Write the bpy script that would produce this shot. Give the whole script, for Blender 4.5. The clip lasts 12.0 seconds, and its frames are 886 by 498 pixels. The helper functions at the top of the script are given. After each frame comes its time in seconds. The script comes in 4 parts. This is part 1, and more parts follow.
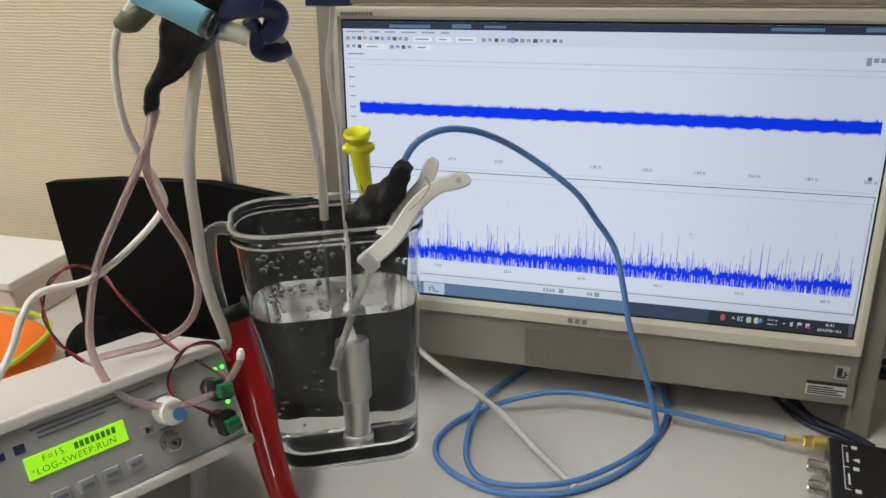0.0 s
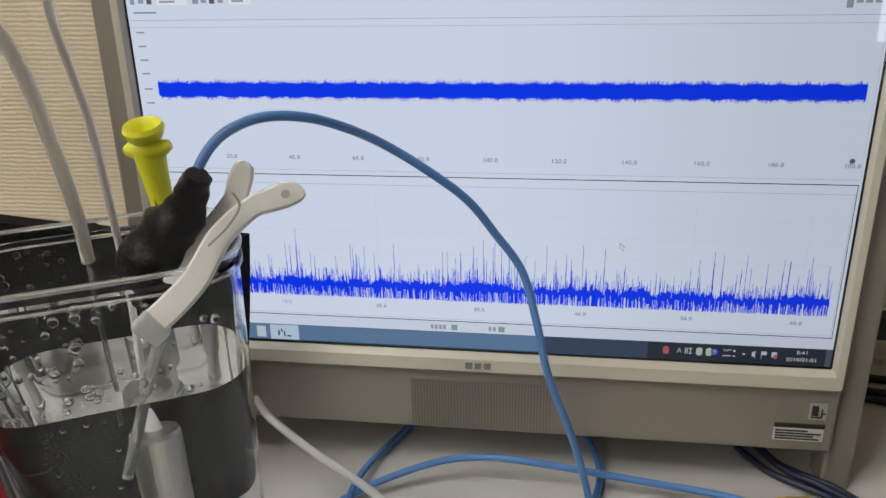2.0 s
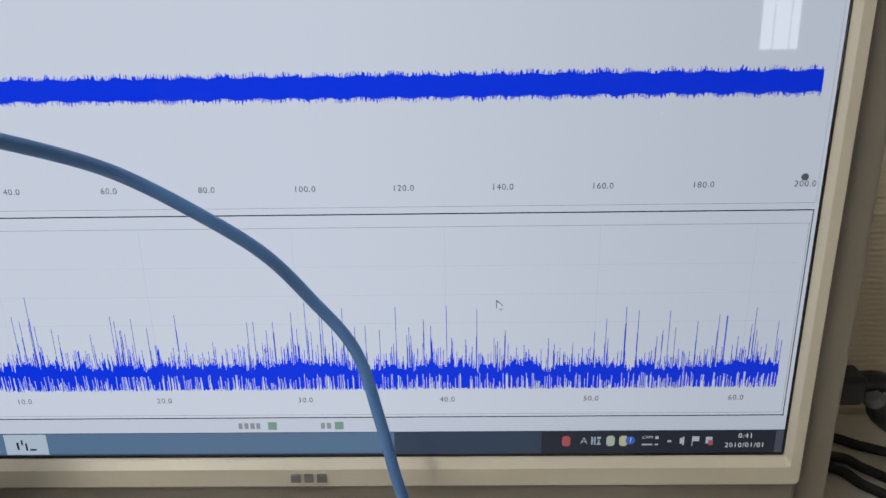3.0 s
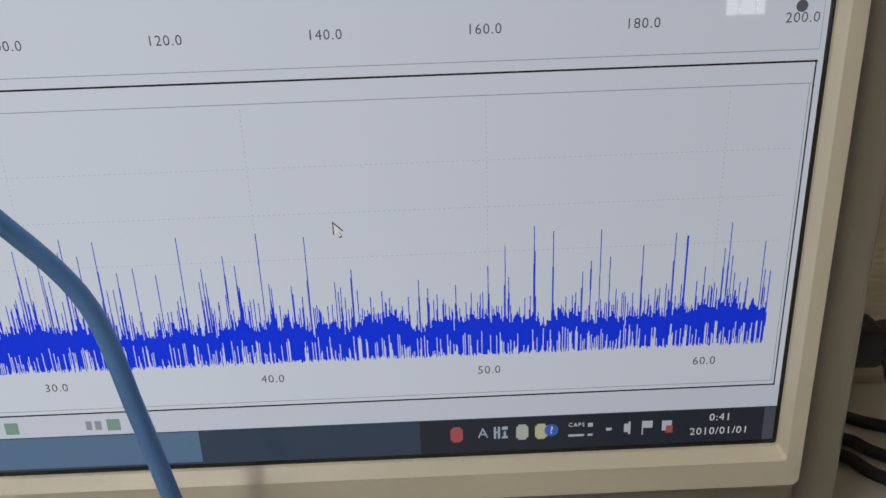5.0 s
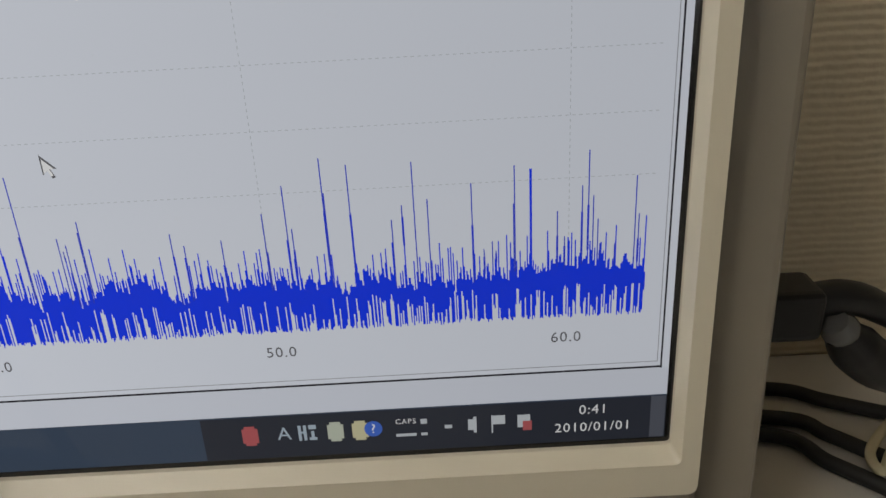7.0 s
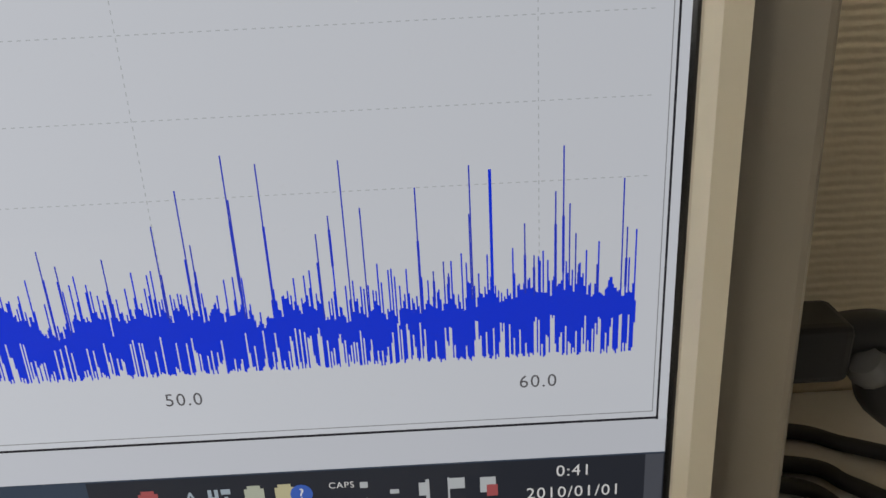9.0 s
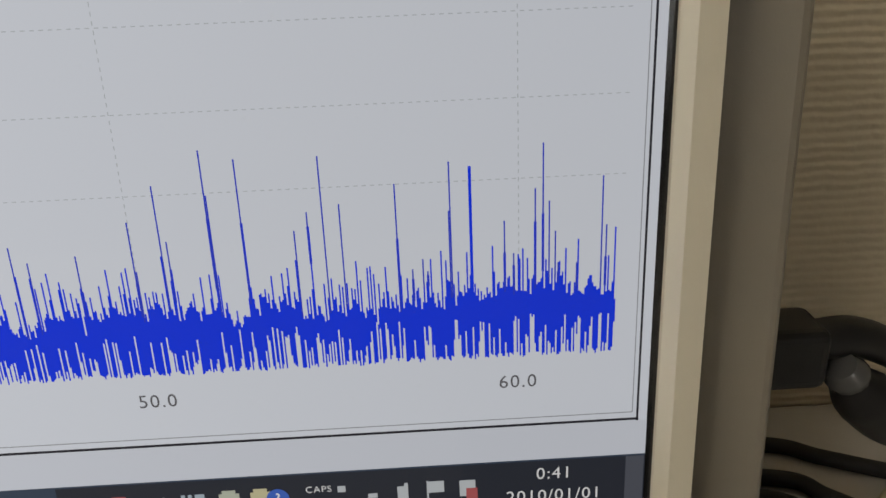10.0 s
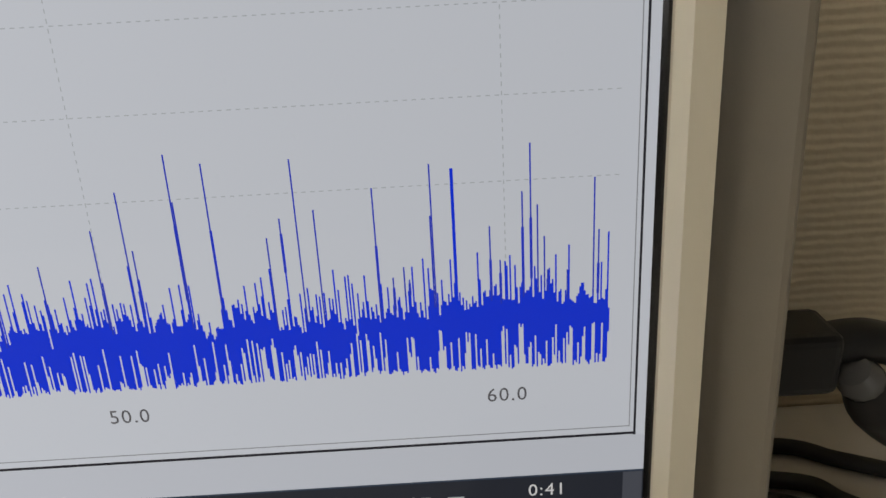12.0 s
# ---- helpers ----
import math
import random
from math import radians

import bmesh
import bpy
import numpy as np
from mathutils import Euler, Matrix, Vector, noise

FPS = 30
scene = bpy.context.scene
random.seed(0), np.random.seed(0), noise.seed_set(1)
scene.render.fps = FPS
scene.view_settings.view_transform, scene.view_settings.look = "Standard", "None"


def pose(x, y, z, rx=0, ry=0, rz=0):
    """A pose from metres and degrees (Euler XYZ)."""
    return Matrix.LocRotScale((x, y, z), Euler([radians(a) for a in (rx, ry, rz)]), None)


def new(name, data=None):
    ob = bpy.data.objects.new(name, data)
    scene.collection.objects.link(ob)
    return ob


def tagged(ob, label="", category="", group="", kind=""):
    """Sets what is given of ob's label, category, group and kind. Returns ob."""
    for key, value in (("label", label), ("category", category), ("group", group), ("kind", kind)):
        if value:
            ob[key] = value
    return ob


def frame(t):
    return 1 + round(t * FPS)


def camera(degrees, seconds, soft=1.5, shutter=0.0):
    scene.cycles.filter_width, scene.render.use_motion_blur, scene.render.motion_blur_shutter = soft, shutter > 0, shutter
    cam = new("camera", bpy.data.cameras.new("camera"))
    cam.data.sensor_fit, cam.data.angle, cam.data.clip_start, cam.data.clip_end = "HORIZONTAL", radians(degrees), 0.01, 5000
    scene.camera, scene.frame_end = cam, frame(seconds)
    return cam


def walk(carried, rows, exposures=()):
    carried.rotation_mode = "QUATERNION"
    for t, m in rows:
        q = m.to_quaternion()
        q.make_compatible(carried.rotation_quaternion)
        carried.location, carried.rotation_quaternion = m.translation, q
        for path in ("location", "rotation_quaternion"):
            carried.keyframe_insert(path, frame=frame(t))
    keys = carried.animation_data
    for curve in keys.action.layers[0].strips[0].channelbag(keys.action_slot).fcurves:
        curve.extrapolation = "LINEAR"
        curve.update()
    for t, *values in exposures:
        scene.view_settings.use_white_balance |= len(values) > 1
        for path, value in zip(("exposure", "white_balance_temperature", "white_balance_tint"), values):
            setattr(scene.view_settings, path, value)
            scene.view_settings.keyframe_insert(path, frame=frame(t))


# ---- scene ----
cam = camera(58.9, 12.0)
PATH = [
    (0, -0.17647, -0.69620, 0.44914, 67.857, 1.128, 15.810),
    (0.5, -0.17950, -0.64295, 0.44410, 67.018, 1.251, 14.542),
    (1, -0.19022, -0.59759, 0.43240, 65.738, 1.164, 14.182),
    (1.5, -0.19192, -0.56726, 0.42436, 66.147, 1.334, 12.835),
    (2, -0.19223, -0.49638, 0.40142, 66.438, 1.478, 7.973),
    (2.5, -0.17973, -0.40753, 0.38000, 67.161, 1.492, 3.158),
    (2.7, -0.17207, -0.37355, 0.36967, 67.166, 1.274, 2.035),
    (4.3, -0.15378, -0.27680, 0.32263, 69.296, 0.091, -1.841),
    (4.5, -0.14341, -0.26635, 0.31154, 68.423, 0.123, -1.847),
    (5, -0.11604, -0.22440, 0.27813, 66.484, 1.822, -1.605),
    (5.5, -0.09461, -0.20105, 0.26922, 65.023, 2.481, -1.169),
    (6, -0.08599, -0.19153, 0.25434, 66.332, 2.245, -2.415),
    (6.5, -0.07229, -0.18388, 0.25588, 64.178, 2.599, -1.346),
    (7, -0.05712, -0.16915, 0.24438, 64.130, 2.746, -1.465),
    (7.5, -0.04804, -0.15476, 0.23675, 64.929, 3.477, -1.058),
    (7.7, -0.04599, -0.14970, 0.23385, 65.581, 3.064, -1.104),
    (9.5, -0.04519, -0.13492, 0.22465, 66.500, 2.391, -1.623),
    (10, -0.04547, -0.13689, 0.22126, 67.883, 2.018, -2.710),
    (10.5, -0.04257, -0.13289, 0.21885, 67.910, 2.448, -2.642),
    (11, -0.03907, -0.12816, 0.21882, 67.604, 2.788, -1.841),
    (11.5, -0.03889, -0.12643, 0.21926, 67.073, 2.706, -2.033),
    (12, -0.03902, -0.12814, 0.22055, 67.234, 2.805, -1.793),
]
EXPOSURES = ((0.0, 0.0, 6150, 10), (1.5, 0.0, 6150, 10), (2.0, -0.1, 6150, 10), (2.5, -0.15, 6200, 10), (4.3, -0.25, 6400, 10), (5.0, -0.33, 6500, 10), (6.0, -0.37, 6600, 10), (7.5, -0.35, 6750, 10), (9.5, -0.22, 6850, 10), (12.0, -0.24, 6850, 10))
walk(cam, [(t, pose(x, y, z, rx, ry, rz)) for t, x, y, z, rx, ry, rz in PATH], EXPOSURES)

# ---- world and light ----
world = bpy.data.worlds.new("room_air")
world.use_nodes = True
world.node_tree.nodes["Background"].inputs[0].default_value = (0.9, 0.95, 1.0, 1)
world.node_tree.nodes["Background"].inputs[1].default_value = 0.05
scene.world = world
scene.view_settings.exposure = 0.0
TUBE_STRENGTH = 67.0
SCREEN = 0.77

DESK_FLOOR = -0.70
CEIL = 1.85
WALL_Y = 0.186


# ---- building helpers ----
def base_of(ob):
    return Vector((0, 0, 0)) if ob is None else Vector(ob.location)


def thing(name, base, label, category, group="", kind=""):
    ob = new(name)
    ob.location = base
    ob.empty_display_size = 0.02
    return tagged(ob, label, category, group, kind)


def part(name, bm, material, parent=None, label="", smooth=False):
    if isinstance(bm, bmesh.types.BMesh):
        me = bpy.data.meshes.new(name)
        bmesh.ops.recalc_face_normals(bm, faces=bm.faces)
        bm.to_mesh(me)
        bm.free()
    else:
        me = bm
    if smooth:
        me.polygons.foreach_set("use_smooth", [True] * len(me.polygons))
        me.set_sharp_from_angle(angle=radians(42))
    me.materials.clear()
    me.materials.append(material)
    ob = new(name, me)
    if parent is not None:
        ob.parent = parent
        if parent.data is None:
            ob.matrix_parent_inverse = Matrix.Translation(-Vector(parent.location))
    if label:
        ob["label"] = label
    return ob


def bm_box(lo, hi, m=None, bevel=0.0, segs=2, bm=None):
    own = bmesh.new()
    bmesh.ops.create_cube(own, size=1)
    for v in own.verts:
        v.co = Vector([(lo[i] + hi[i]) / 2 + v.co[i] * (hi[i] - lo[i]) for i in range(3)])
    if bevel:
        bmesh.ops.bevel(own, geom=own.edges[:], offset=bevel, segments=segs, affect="EDGES", profile=0.5)
    if m is not None:
        own.transform(m)
    return own if bm is None else merge(bm, own)


def merge(bm, other):
    me = bpy.data.meshes.new("joined")
    other.to_mesh(me)
    other.free()
    bm.from_mesh(me)
    bpy.data.meshes.remove(me)
    return bm


def smooth_path(points, steps=8):
    p = [Vector(q) for q in points]
    p = [p[0] * 2 - p[1]] + p + [p[-1] * 2 - p[-2]]
    out = []
    for i in range(1, len(p) - 2):
        a, b, c, d = p[i - 1:i + 3]
        for k in range(steps):
            t = k / steps
            out.append(0.5 * ((2 * b) + (c - a) * t + (2 * a - 5 * b + 4 * c - d) * t * t + (3 * b - a - 3 * c + d) * t ** 3))
    out.append(p[-2])
    return out


def bm_sweep(points, radius, sides=10, steps=8, bm=None, closed=True, flat=1.0):
    """A round bar along a smooth path; radius is a number or one for each given point."""
    path = smooth_path(points, steps) if steps > 1 else [Vector(q) for q in points]
    n = len(path)
    if isinstance(radius, (int, float)):
        radii = [radius] * n
    else:
        radii = [float(r) for r in np.interp(np.linspace(0, len(radius) - 1, n), range(len(radius)), radius)]
    own = bmesh.new()
    tangent = (path[1] - path[0]).normalized()
    side = tangent.orthogonal().normalized()
    rings = []
    for i, q in enumerate(path):
        t = (path[min(i + 1, n - 1)] - path[max(i - 1, 0)]).normalized()
        side = (side - t * side.dot(t)).normalized()
        other = t.cross(side)
        rings.append([own.verts.new(q + radii[i] * (math.cos(a) * side + flat * math.sin(a) * other))
                      for a in [2 * math.pi * k / sides for k in range(sides)]])
    for r, s in zip(rings, rings[1:]):
        for k in range(sides):
            own.faces.new((r[k], r[(k + 1) % sides], s[(k + 1) % sides], s[k]))
    if closed:
        own.faces.new(rings[0][::-1])
        own.faces.new(rings[-1])
    return own if bm is None else merge(bm, own)


def bm_tube(points, radius, wall, sides=14, steps=8):
    """A hollow hose: an outer and an inner skin, joined at the ends."""
    own = bm_sweep(points, radius, sides, steps, closed=False)
    inner = bm_sweep(points, radius - wall, sides, steps, closed=False)
    bmesh.ops.reverse_faces(inner, faces=inner.faces[:])
    merge(own, inner)
    own.verts.ensure_lookup_table()
    half = len(own.verts) // 2
    for start in (0, half - sides):
        for k in range(sides):
            a, b = start + k, start + (k + 1) % sides
            own.faces.new([own.verts[i] for i in (a, b, b + half, a + half)])
    return own


def bm_lathe(profile, m=None, sides=32, bm=None, cap=True):
    """A turned body: profile is (radius, height) from the bottom up, about z."""
    own = bmesh.new()
    rings = []
    for r, h in profile:
        rings.append([own.verts.new((r * math.cos(2 * math.pi * k / sides), r * math.sin(2 * math.pi * k / sides), h)) for k in range(sides)])
    for a, b in zip(rings, rings[1:]):
        for k in range(sides):
            own.faces.new((a[k], a[(k + 1) % sides], b[(k + 1) % sides], b[k]))
    if cap:
        own.faces.new(rings[0][::-1])
        own.faces.new(rings[-1])
    if m is not None:
        own.transform(m)
    return own if bm is None else merge(bm, own)


def bm_plate(outline, depth, m=None, bm=None, bevel=0.0):
    """A flat outline in x and z, with its thickness along +y."""
    own = bmesh.new()
    f = own.faces.new([own.verts.new((x, 0, z)) for x, z in outline])
    got = bmesh.ops.extrude_face_region(own, geom=[f])
    for v in got["geom"]:
        if isinstance(v, bmesh.types.BMVert):
            v.co.y += depth
    if bevel:
        bmesh.ops.bevel(own, geom=own.edges[:], offset=bevel, segments=2, affect="EDGES", profile=0.5)
    if m is not None:
        own.transform(m)
    return own if bm is None else merge(bm, own)


def rounded(x0, z0, x1, z1, r, n=5):
    out = []
    for cx, cz, a0 in ((x1 - r, z1 - r, 0), (x0 + r, z1 - r, 90), (x0 + r, z0 + r, 180), (x1 - r, z0 + r, 270)):
        for k in range(n + 1):
            a = radians(a0 + 90 * k / n)
            out.append((cx + r * math.cos(a), cz + r * math.sin(a)))
    return out


def text_bm(words, size, m, align="CENTER"):
    """Letters as a flat mesh in x and z of the pose m, facing -y."""
    cu = bpy.data.curves.new("letters", "FONT")
    cu.body, cu.size, cu.align_x, cu.align_y, cu.resolution_u = words, size, align, "CENTER", 3
    cu.space_character = 1.12
    ob = bpy.data.objects.new("letters", cu)
    scene.collection.objects.link(ob)
    me = bpy.data.meshes.new_from_object(ob.evaluated_get(bpy.context.evaluated_depsgraph_get()))
    bpy.data.objects.remove(ob)
    bpy.data.curves.remove(cu)
    own = bmesh.new()
    own.from_mesh(me)
    bpy.data.meshes.remove(me)
    own.transform(m @ pose(0, 0, 0, 90, 0, 0))
    return own


# ---- materials ----
def mat(name, colour, rough=0.5, metal=0.0, vary=0.08, scale=40.0, bump=0.0, bump_scale=300.0, coat=0.0, spec=0.5, glow=None, strength=0.0, sheen=0.0):
    m = bpy.data.materials.new(name)
    m.use_nodes = True
    n, l = m.node_tree.nodes, m.node_tree.links
    b = n["Principled BSDF"]
    b.inputs["Roughness"].default_value, b.inputs["Metallic"].default_value = rough, metal
    b.inputs["Coat Weight"].default_value = coat
    b.inputs["Specular IOR Level"].default_value = spec
    b.inputs["Sheen Weight"].default_value = sheen
    co = n.new("ShaderNodeTexCoord")
    if vary:
        big, fine, mix = n.new("ShaderNodeTexNoise"), n.new("ShaderNodeTexNoise"), n.new("ShaderNodeMath")
        big.inputs["Scale"].default_value, fine.inputs["Scale"].default_value = scale * 0.2, scale * 4
        big.inputs["Detail"].default_value = fine.inputs["Detail"].default_value = 4
        mix.operation = "ADD"
        ramp = n.new("ShaderNodeMixRGB")
        ramp.inputs[1].default_value = (*[c * (1 - vary) for c in colour], 1)
        ramp.inputs[2].default_value = (*[min(1, c * (1 + vary)) for c in colour], 1)
        half = n.new("ShaderNodeMath")
        half.operation, half.inputs[1].default_value = "MULTIPLY", 0.5
        l.new(co.outputs["Object"], big.inputs["Vector"])
        l.new(co.outputs["Object"], fine.inputs["Vector"])
        l.new(big.outputs["Fac"], mix.inputs[0])
        l.new(fine.outputs["Fac"], mix.inputs[1])
        l.new(mix.outputs[0], half.inputs[0])
        l.new(half.outputs[0], ramp.inputs[0])
        l.new(ramp.outputs[0], b.inputs["Base Color"])
        rr = n.new("ShaderNodeMapRange")
        rr.inputs["To Min"].default_value, rr.inputs["To Max"].default_value = max(0.02, rough * 0.8), min(1, rough * 1.2)
        l.new(big.outputs["Fac"], rr.inputs["Value"])
        l.new(rr.outputs["Result"], b.inputs["Roughness"])
    else:
        b.inputs["Base Color"].default_value = (*colour, 1)
    if bump:
        no, bu = n.new("ShaderNodeTexNoise"), n.new("ShaderNodeBump")
        no.inputs["Scale"].default_value, no.inputs["Detail"].default_value = bump_scale, 5
        bu.inputs["Strength"].default_value, bu.inputs["Distance"].default_value = bump, 0.002
        l.new(co.outputs["Object"], no.inputs["Vector"])
        l.new(no.outputs["Fac"], bu.inputs["Height"])
        l.new(bu.outputs["Normal"], b.inputs["Normal"])
    if glow:
        b.inputs["Emission Color"].default_value = (*glow, 1)
        b.inputs["Emission Strength"].default_value = strength
    return m


def clear(name, colour, rough=0.02, ior=1.45, bump=0.0, bump_scale=60.0, through_part=1.0):
    m = bpy.data.materials.new(name)
    m.use_nodes = True
    n, l = m.node_tree.nodes, m.node_tree.links
    b = n["Principled BSDF"]
    b.inputs["Base Color"].default_value = (*colour, 1)
    b.inputs["Roughness"].default_value, b.inputs["IOR"].default_value = rough, ior
    b.inputs["Transmission Weight"].default_value = through_part
    if bump:
        co, no, bu = n.new("ShaderNodeTexCoord"), n.new("ShaderNodeTexNoise"), n.new("ShaderNodeBump")
        no.inputs["Scale"].default_value = bump_scale
        bu.inputs["Strength"].default_value, bu.inputs["Distance"].default_value = bump, 0.001
        l.new(co.outputs["Object"], no.inputs["Vector"])
        l.new(no.outputs["Fac"], bu.inputs["Height"])
        l.new(bu.outputs["Normal"], b.inputs["Normal"])
    return m


def lit(name, colour, strength=SCREEN, rough=0.015):
    """A lit patch of a display: it gives off light and has a faint gloss."""
    m = mat(name, (0.006, 0.006, 0.006), rough, vary=0, spec=0.12, glow=colour, strength=strength)
    # viewing-angle dimming put into the emission: weaker towards the right edge
    n, l = m.node_tree.nodes, m.node_tree.links
    co, sep, fall = n.new("ShaderNodeTexCoord"), n.new("ShaderNodeSeparateXYZ"), n.new("ShaderNodeMapRange")
    fall.interpolation_type = "SMOOTHSTEP"
    for key, value in (("From Min", -0.26), ("From Max", 0.02), ("To Min", strength), ("To Max", strength * 0.80)):
        fall.inputs[key].default_value = value
    l.new(co.outputs["Object"], sep.inputs[0])
    l.new(sep.outputs["X"], fall.inputs["Value"])
    l.new(fall.outputs["Result"], n["Principled BSDF"].inputs["Emission Strength"])
    return m


def wallpaper(name):
    m = mat(name, (0.70, 0.605, 0.435), 0.75, vary=0.04, scale=6)
    n, l = m.node_tree.nodes, m.node_tree.links
    co = n.new("ShaderNodeTexCoord")
    ribs, fine, add, bu = n.new("ShaderNodeTexWave"), n.new("ShaderNodeTexNoise"), n.new("ShaderNodeMath"), n.new("ShaderNodeBump")
    ribs.bands_direction = "Z"
    for key, value in (("Scale", 72.0), ("Distortion", 3.0), ("Detail", 3.0), ("Detail Scale", 0.6), ("Detail Roughness", 0.6)):
        ribs.inputs[key].default_value = value
    fine.inputs["Scale"].default_value = 160
    add.operation = "MULTIPLY_ADD"
    add.inputs[1].default_value = 1.1
    bu.inputs["Strength"].default_value, bu.inputs["Distance"].default_value = 0.36, 0.0014
    l.new(co.outputs["Object"], ribs.inputs["Vector"])
    l.new(co.outputs["Object"], fine.inputs["Vector"])
    l.new(fine.outputs["Fac"], add.inputs[0])
    l.new(ribs.outputs["Fac"], add.inputs[2])
    l.new(add.outputs[0], bu.inputs["Height"])
    l.new(bu.outputs["Normal"], n["Principled BSDF"].inputs["Normal"])
    return m


WALLPAPER = wallpaper("ribbed_cream_wallpaper")
PLASTER = mat("painted_plaster", (0.72, 0.70, 0.66), 0.8, vary=0.04, scale=5, bump=0.1)
DARK_WALL = mat("dark_taupe_wall", (0.24, 0.22, 0.20), 0.9, vary=0.08, scale=40, bump=0.2)
CARPET = mat("grey_carpet", (0.16, 0.16, 0.17), 0.95, vary=0.25, scale=60, bump=0.6, bump_scale=900)
LAMINATE = mat("grey_desk_laminate", (0.57, 0.545, 0.505), 0.42, vary=0.05, scale=25, bump=0.05, bump_scale=900)
DESK_STEEL = mat("desk_steel", (0.5, 0.5, 0.5), 0.4, vary=0.04)
BEZEL = mat("ivory_bezel_plastic", (0.59, 0.545, 0.44), 0.42, vary=0.03, scale=20, bump=0.04, bump_scale=1500)
HOUSING = mat("champagne_grey_plastic", (0.278, 0.247, 0.200), 0.38, vary=0.04, scale=30, bump=0.05, bump_scale=2000)
HOUSING_DARK = mat("dark_grey_plastic", (0.09, 0.085, 0.08), 0.5, vary=0.06)
SLOT = mat("grille_slot_dark", (0.215, 0.190, 0.155), 0.6, vary=0.05)
LOGO_GREY = mat("badge_grey", (0.25, 0.25, 0.25), 0.3, 0.6, vary=0.03)
BLACK_GLOSS = mat("black_screen_border", (0.012, 0.012, 0.013), 0.2, vary=0.03)
PAPER = mat("sticker_white", (0.75, 0.74, 0.70), 0.5, vary=0.03)
INK = mat("sticker_ink", (0.03, 0.025, 0.025), 0.5, vary=0.05)
SILVERY = mat("silver_label", (0.5, 0.5, 0.46), 0.35, 0.3, vary=0.05)
RED_INK = mat("red_ink", (0.5, 0.08, 0.06), 0.5, vary=0.05)
CLEAR_PLASTIC = clear("clear_pitcher_plastic", (0.995, 1.0, 0.995), 0.02, 1.24, bump=0.03, bump_scale=40)
WATER = clear("water", (0.97, 0.985, 0.98), 0.0, 1.33)
WATER.node_tree.nodes["Principled BSDF"].inputs["Specular Tint"].default_value = (0.12, 0.12, 0.12, 1)
HANDLE_CLEAR = clear("clear_handle_plastic", (0.97, 0.975, 0.96), 0.05, 1.3, bump=0.03, bump_scale=60, through_part=0.95)
AIR = clear("air_bubble", (1, 1, 1), 0.0, 0.76)
DROP = clear("water_drop", (0.98, 0.98, 0.98), 0.0, 1.33)
GLASS_ROD = clear("glass_rod", (0.86, 0.88, 0.84), 0.03, 1.45)
HOSE = clear("milky_silicone_hose", (0.96, 0.935, 0.87), 0.35, 1.3, through_part=0.62)
GLINT_CLEAR = clear("milky_edge_glint", (0.96, 0.965, 0.95), 0.12, 1.3, bump=0.05, bump_scale=300, through_part=0.86)
SMOKY_ROD = clear("greyish_clear_rod", (0.72, 0.72, 0.68), 0.12, 1.36, through_part=0.75)
PINK_HOSE = clear("pinkish_clear_hose", (0.88, 0.74, 0.73), 0.25, 1.3, through_part=0.82)
ALUMINIUM = mat("satin_aluminium", (0.62, 0.61, 0.58), 0.33, 1.0, vary=0.06, scale=120)
WHITE_PLASTIC = mat("white_plastic", (0.80, 0.78, 0.73), 0.4, vary=0.03, bump=0.03)
CABLE_WHITE = mat("white_cable_sheath", (0.82, 0.78, 0.72), 0.45, vary=0.04)
BLUE_CABLE = mat("blue_cable_sheath", (0.095, 0.235, 0.53), 0.42, vary=0.06, scale=80)
YELLOW = mat("yellow_plastic", (0.74, 0.72, 0.02), 0.42, vary=0.05)
TAPE = mat("black_vinyl_tape", (0.006, 0.0055, 0.0055), 0.42, vary=0.2, bump=0.6, bump_scale=160, spec=0.35)
NAVY = mat("navy_clamp_plastic", (0.02, 0.03, 0.10), 0.3, vary=0.08)
PALE_BLUE = mat("pale_blue_sleeve", (0.28, 0.62, 0.78), 0.35, vary=0.06)
FROSTED = clear("frosted_sleeve_end", (0.85, 0.92, 0.94), 0.3, 1.3)
OLIVE = mat("olive_clip", (0.12, 0.12, 0.07), 0.5, vary=0.1)
STEEL = mat("worn_steel_rod", (0.42, 0.37, 0.30), 0.35, 1.0, vary=0.12, scale=60)
BLACK_CLOTH = mat("black_felt", (0.010, 0.009, 0.009), 0.95, vary=0.25, scale=80, bump=0.5, bump_scale=1200, spec=0.1)
RED_PLASTIC = mat("glossy_red_plastic", (0.42, 0.012, 0.012), 0.2, vary=0.05, coat=0.4)
BLACK_PLASTIC = mat("black_plastic", (0.008, 0.008, 0.009), 0.4, vary=0.1, bump=0.08)
RUBBER = mat("black_rubber", (0.006, 0.006, 0.0065), 0.55, vary=0.1)
NAVY_CABLE = mat("dark_navy_cable", (0.016, 0.02, 0.05), 0.45, vary=0.1)
GOLD = mat("gold_plated_brass", (1.0, 0.76, 0.26), 0.38, 1.0, vary=0.08)
NICKEL = mat("nickel_plated", (0.60, 0.56, 0.52), 0.25, 1.0, vary=0.06)
CASE_WHITE = mat("off_white_case", (0.66, 0.635, 0.59), 0.45, vary=0.04, bump=0.05)
PANEL_GREY = mat("grey_front_panel", (0.42, 0.42, 0.41), 0.45, vary=0.04)
PRINT_BLUE = mat("dark_blue_print", (0.03, 0.04, 0.10), 0.5, vary=0.05)
PRINT_GREY = mat("grey_print", (0.16, 0.17, 0.22), 0.5, vary=0.05)
KEY = mat("rubber_key", (0.33, 0.34, 0.34), 0.6, vary=0.05)
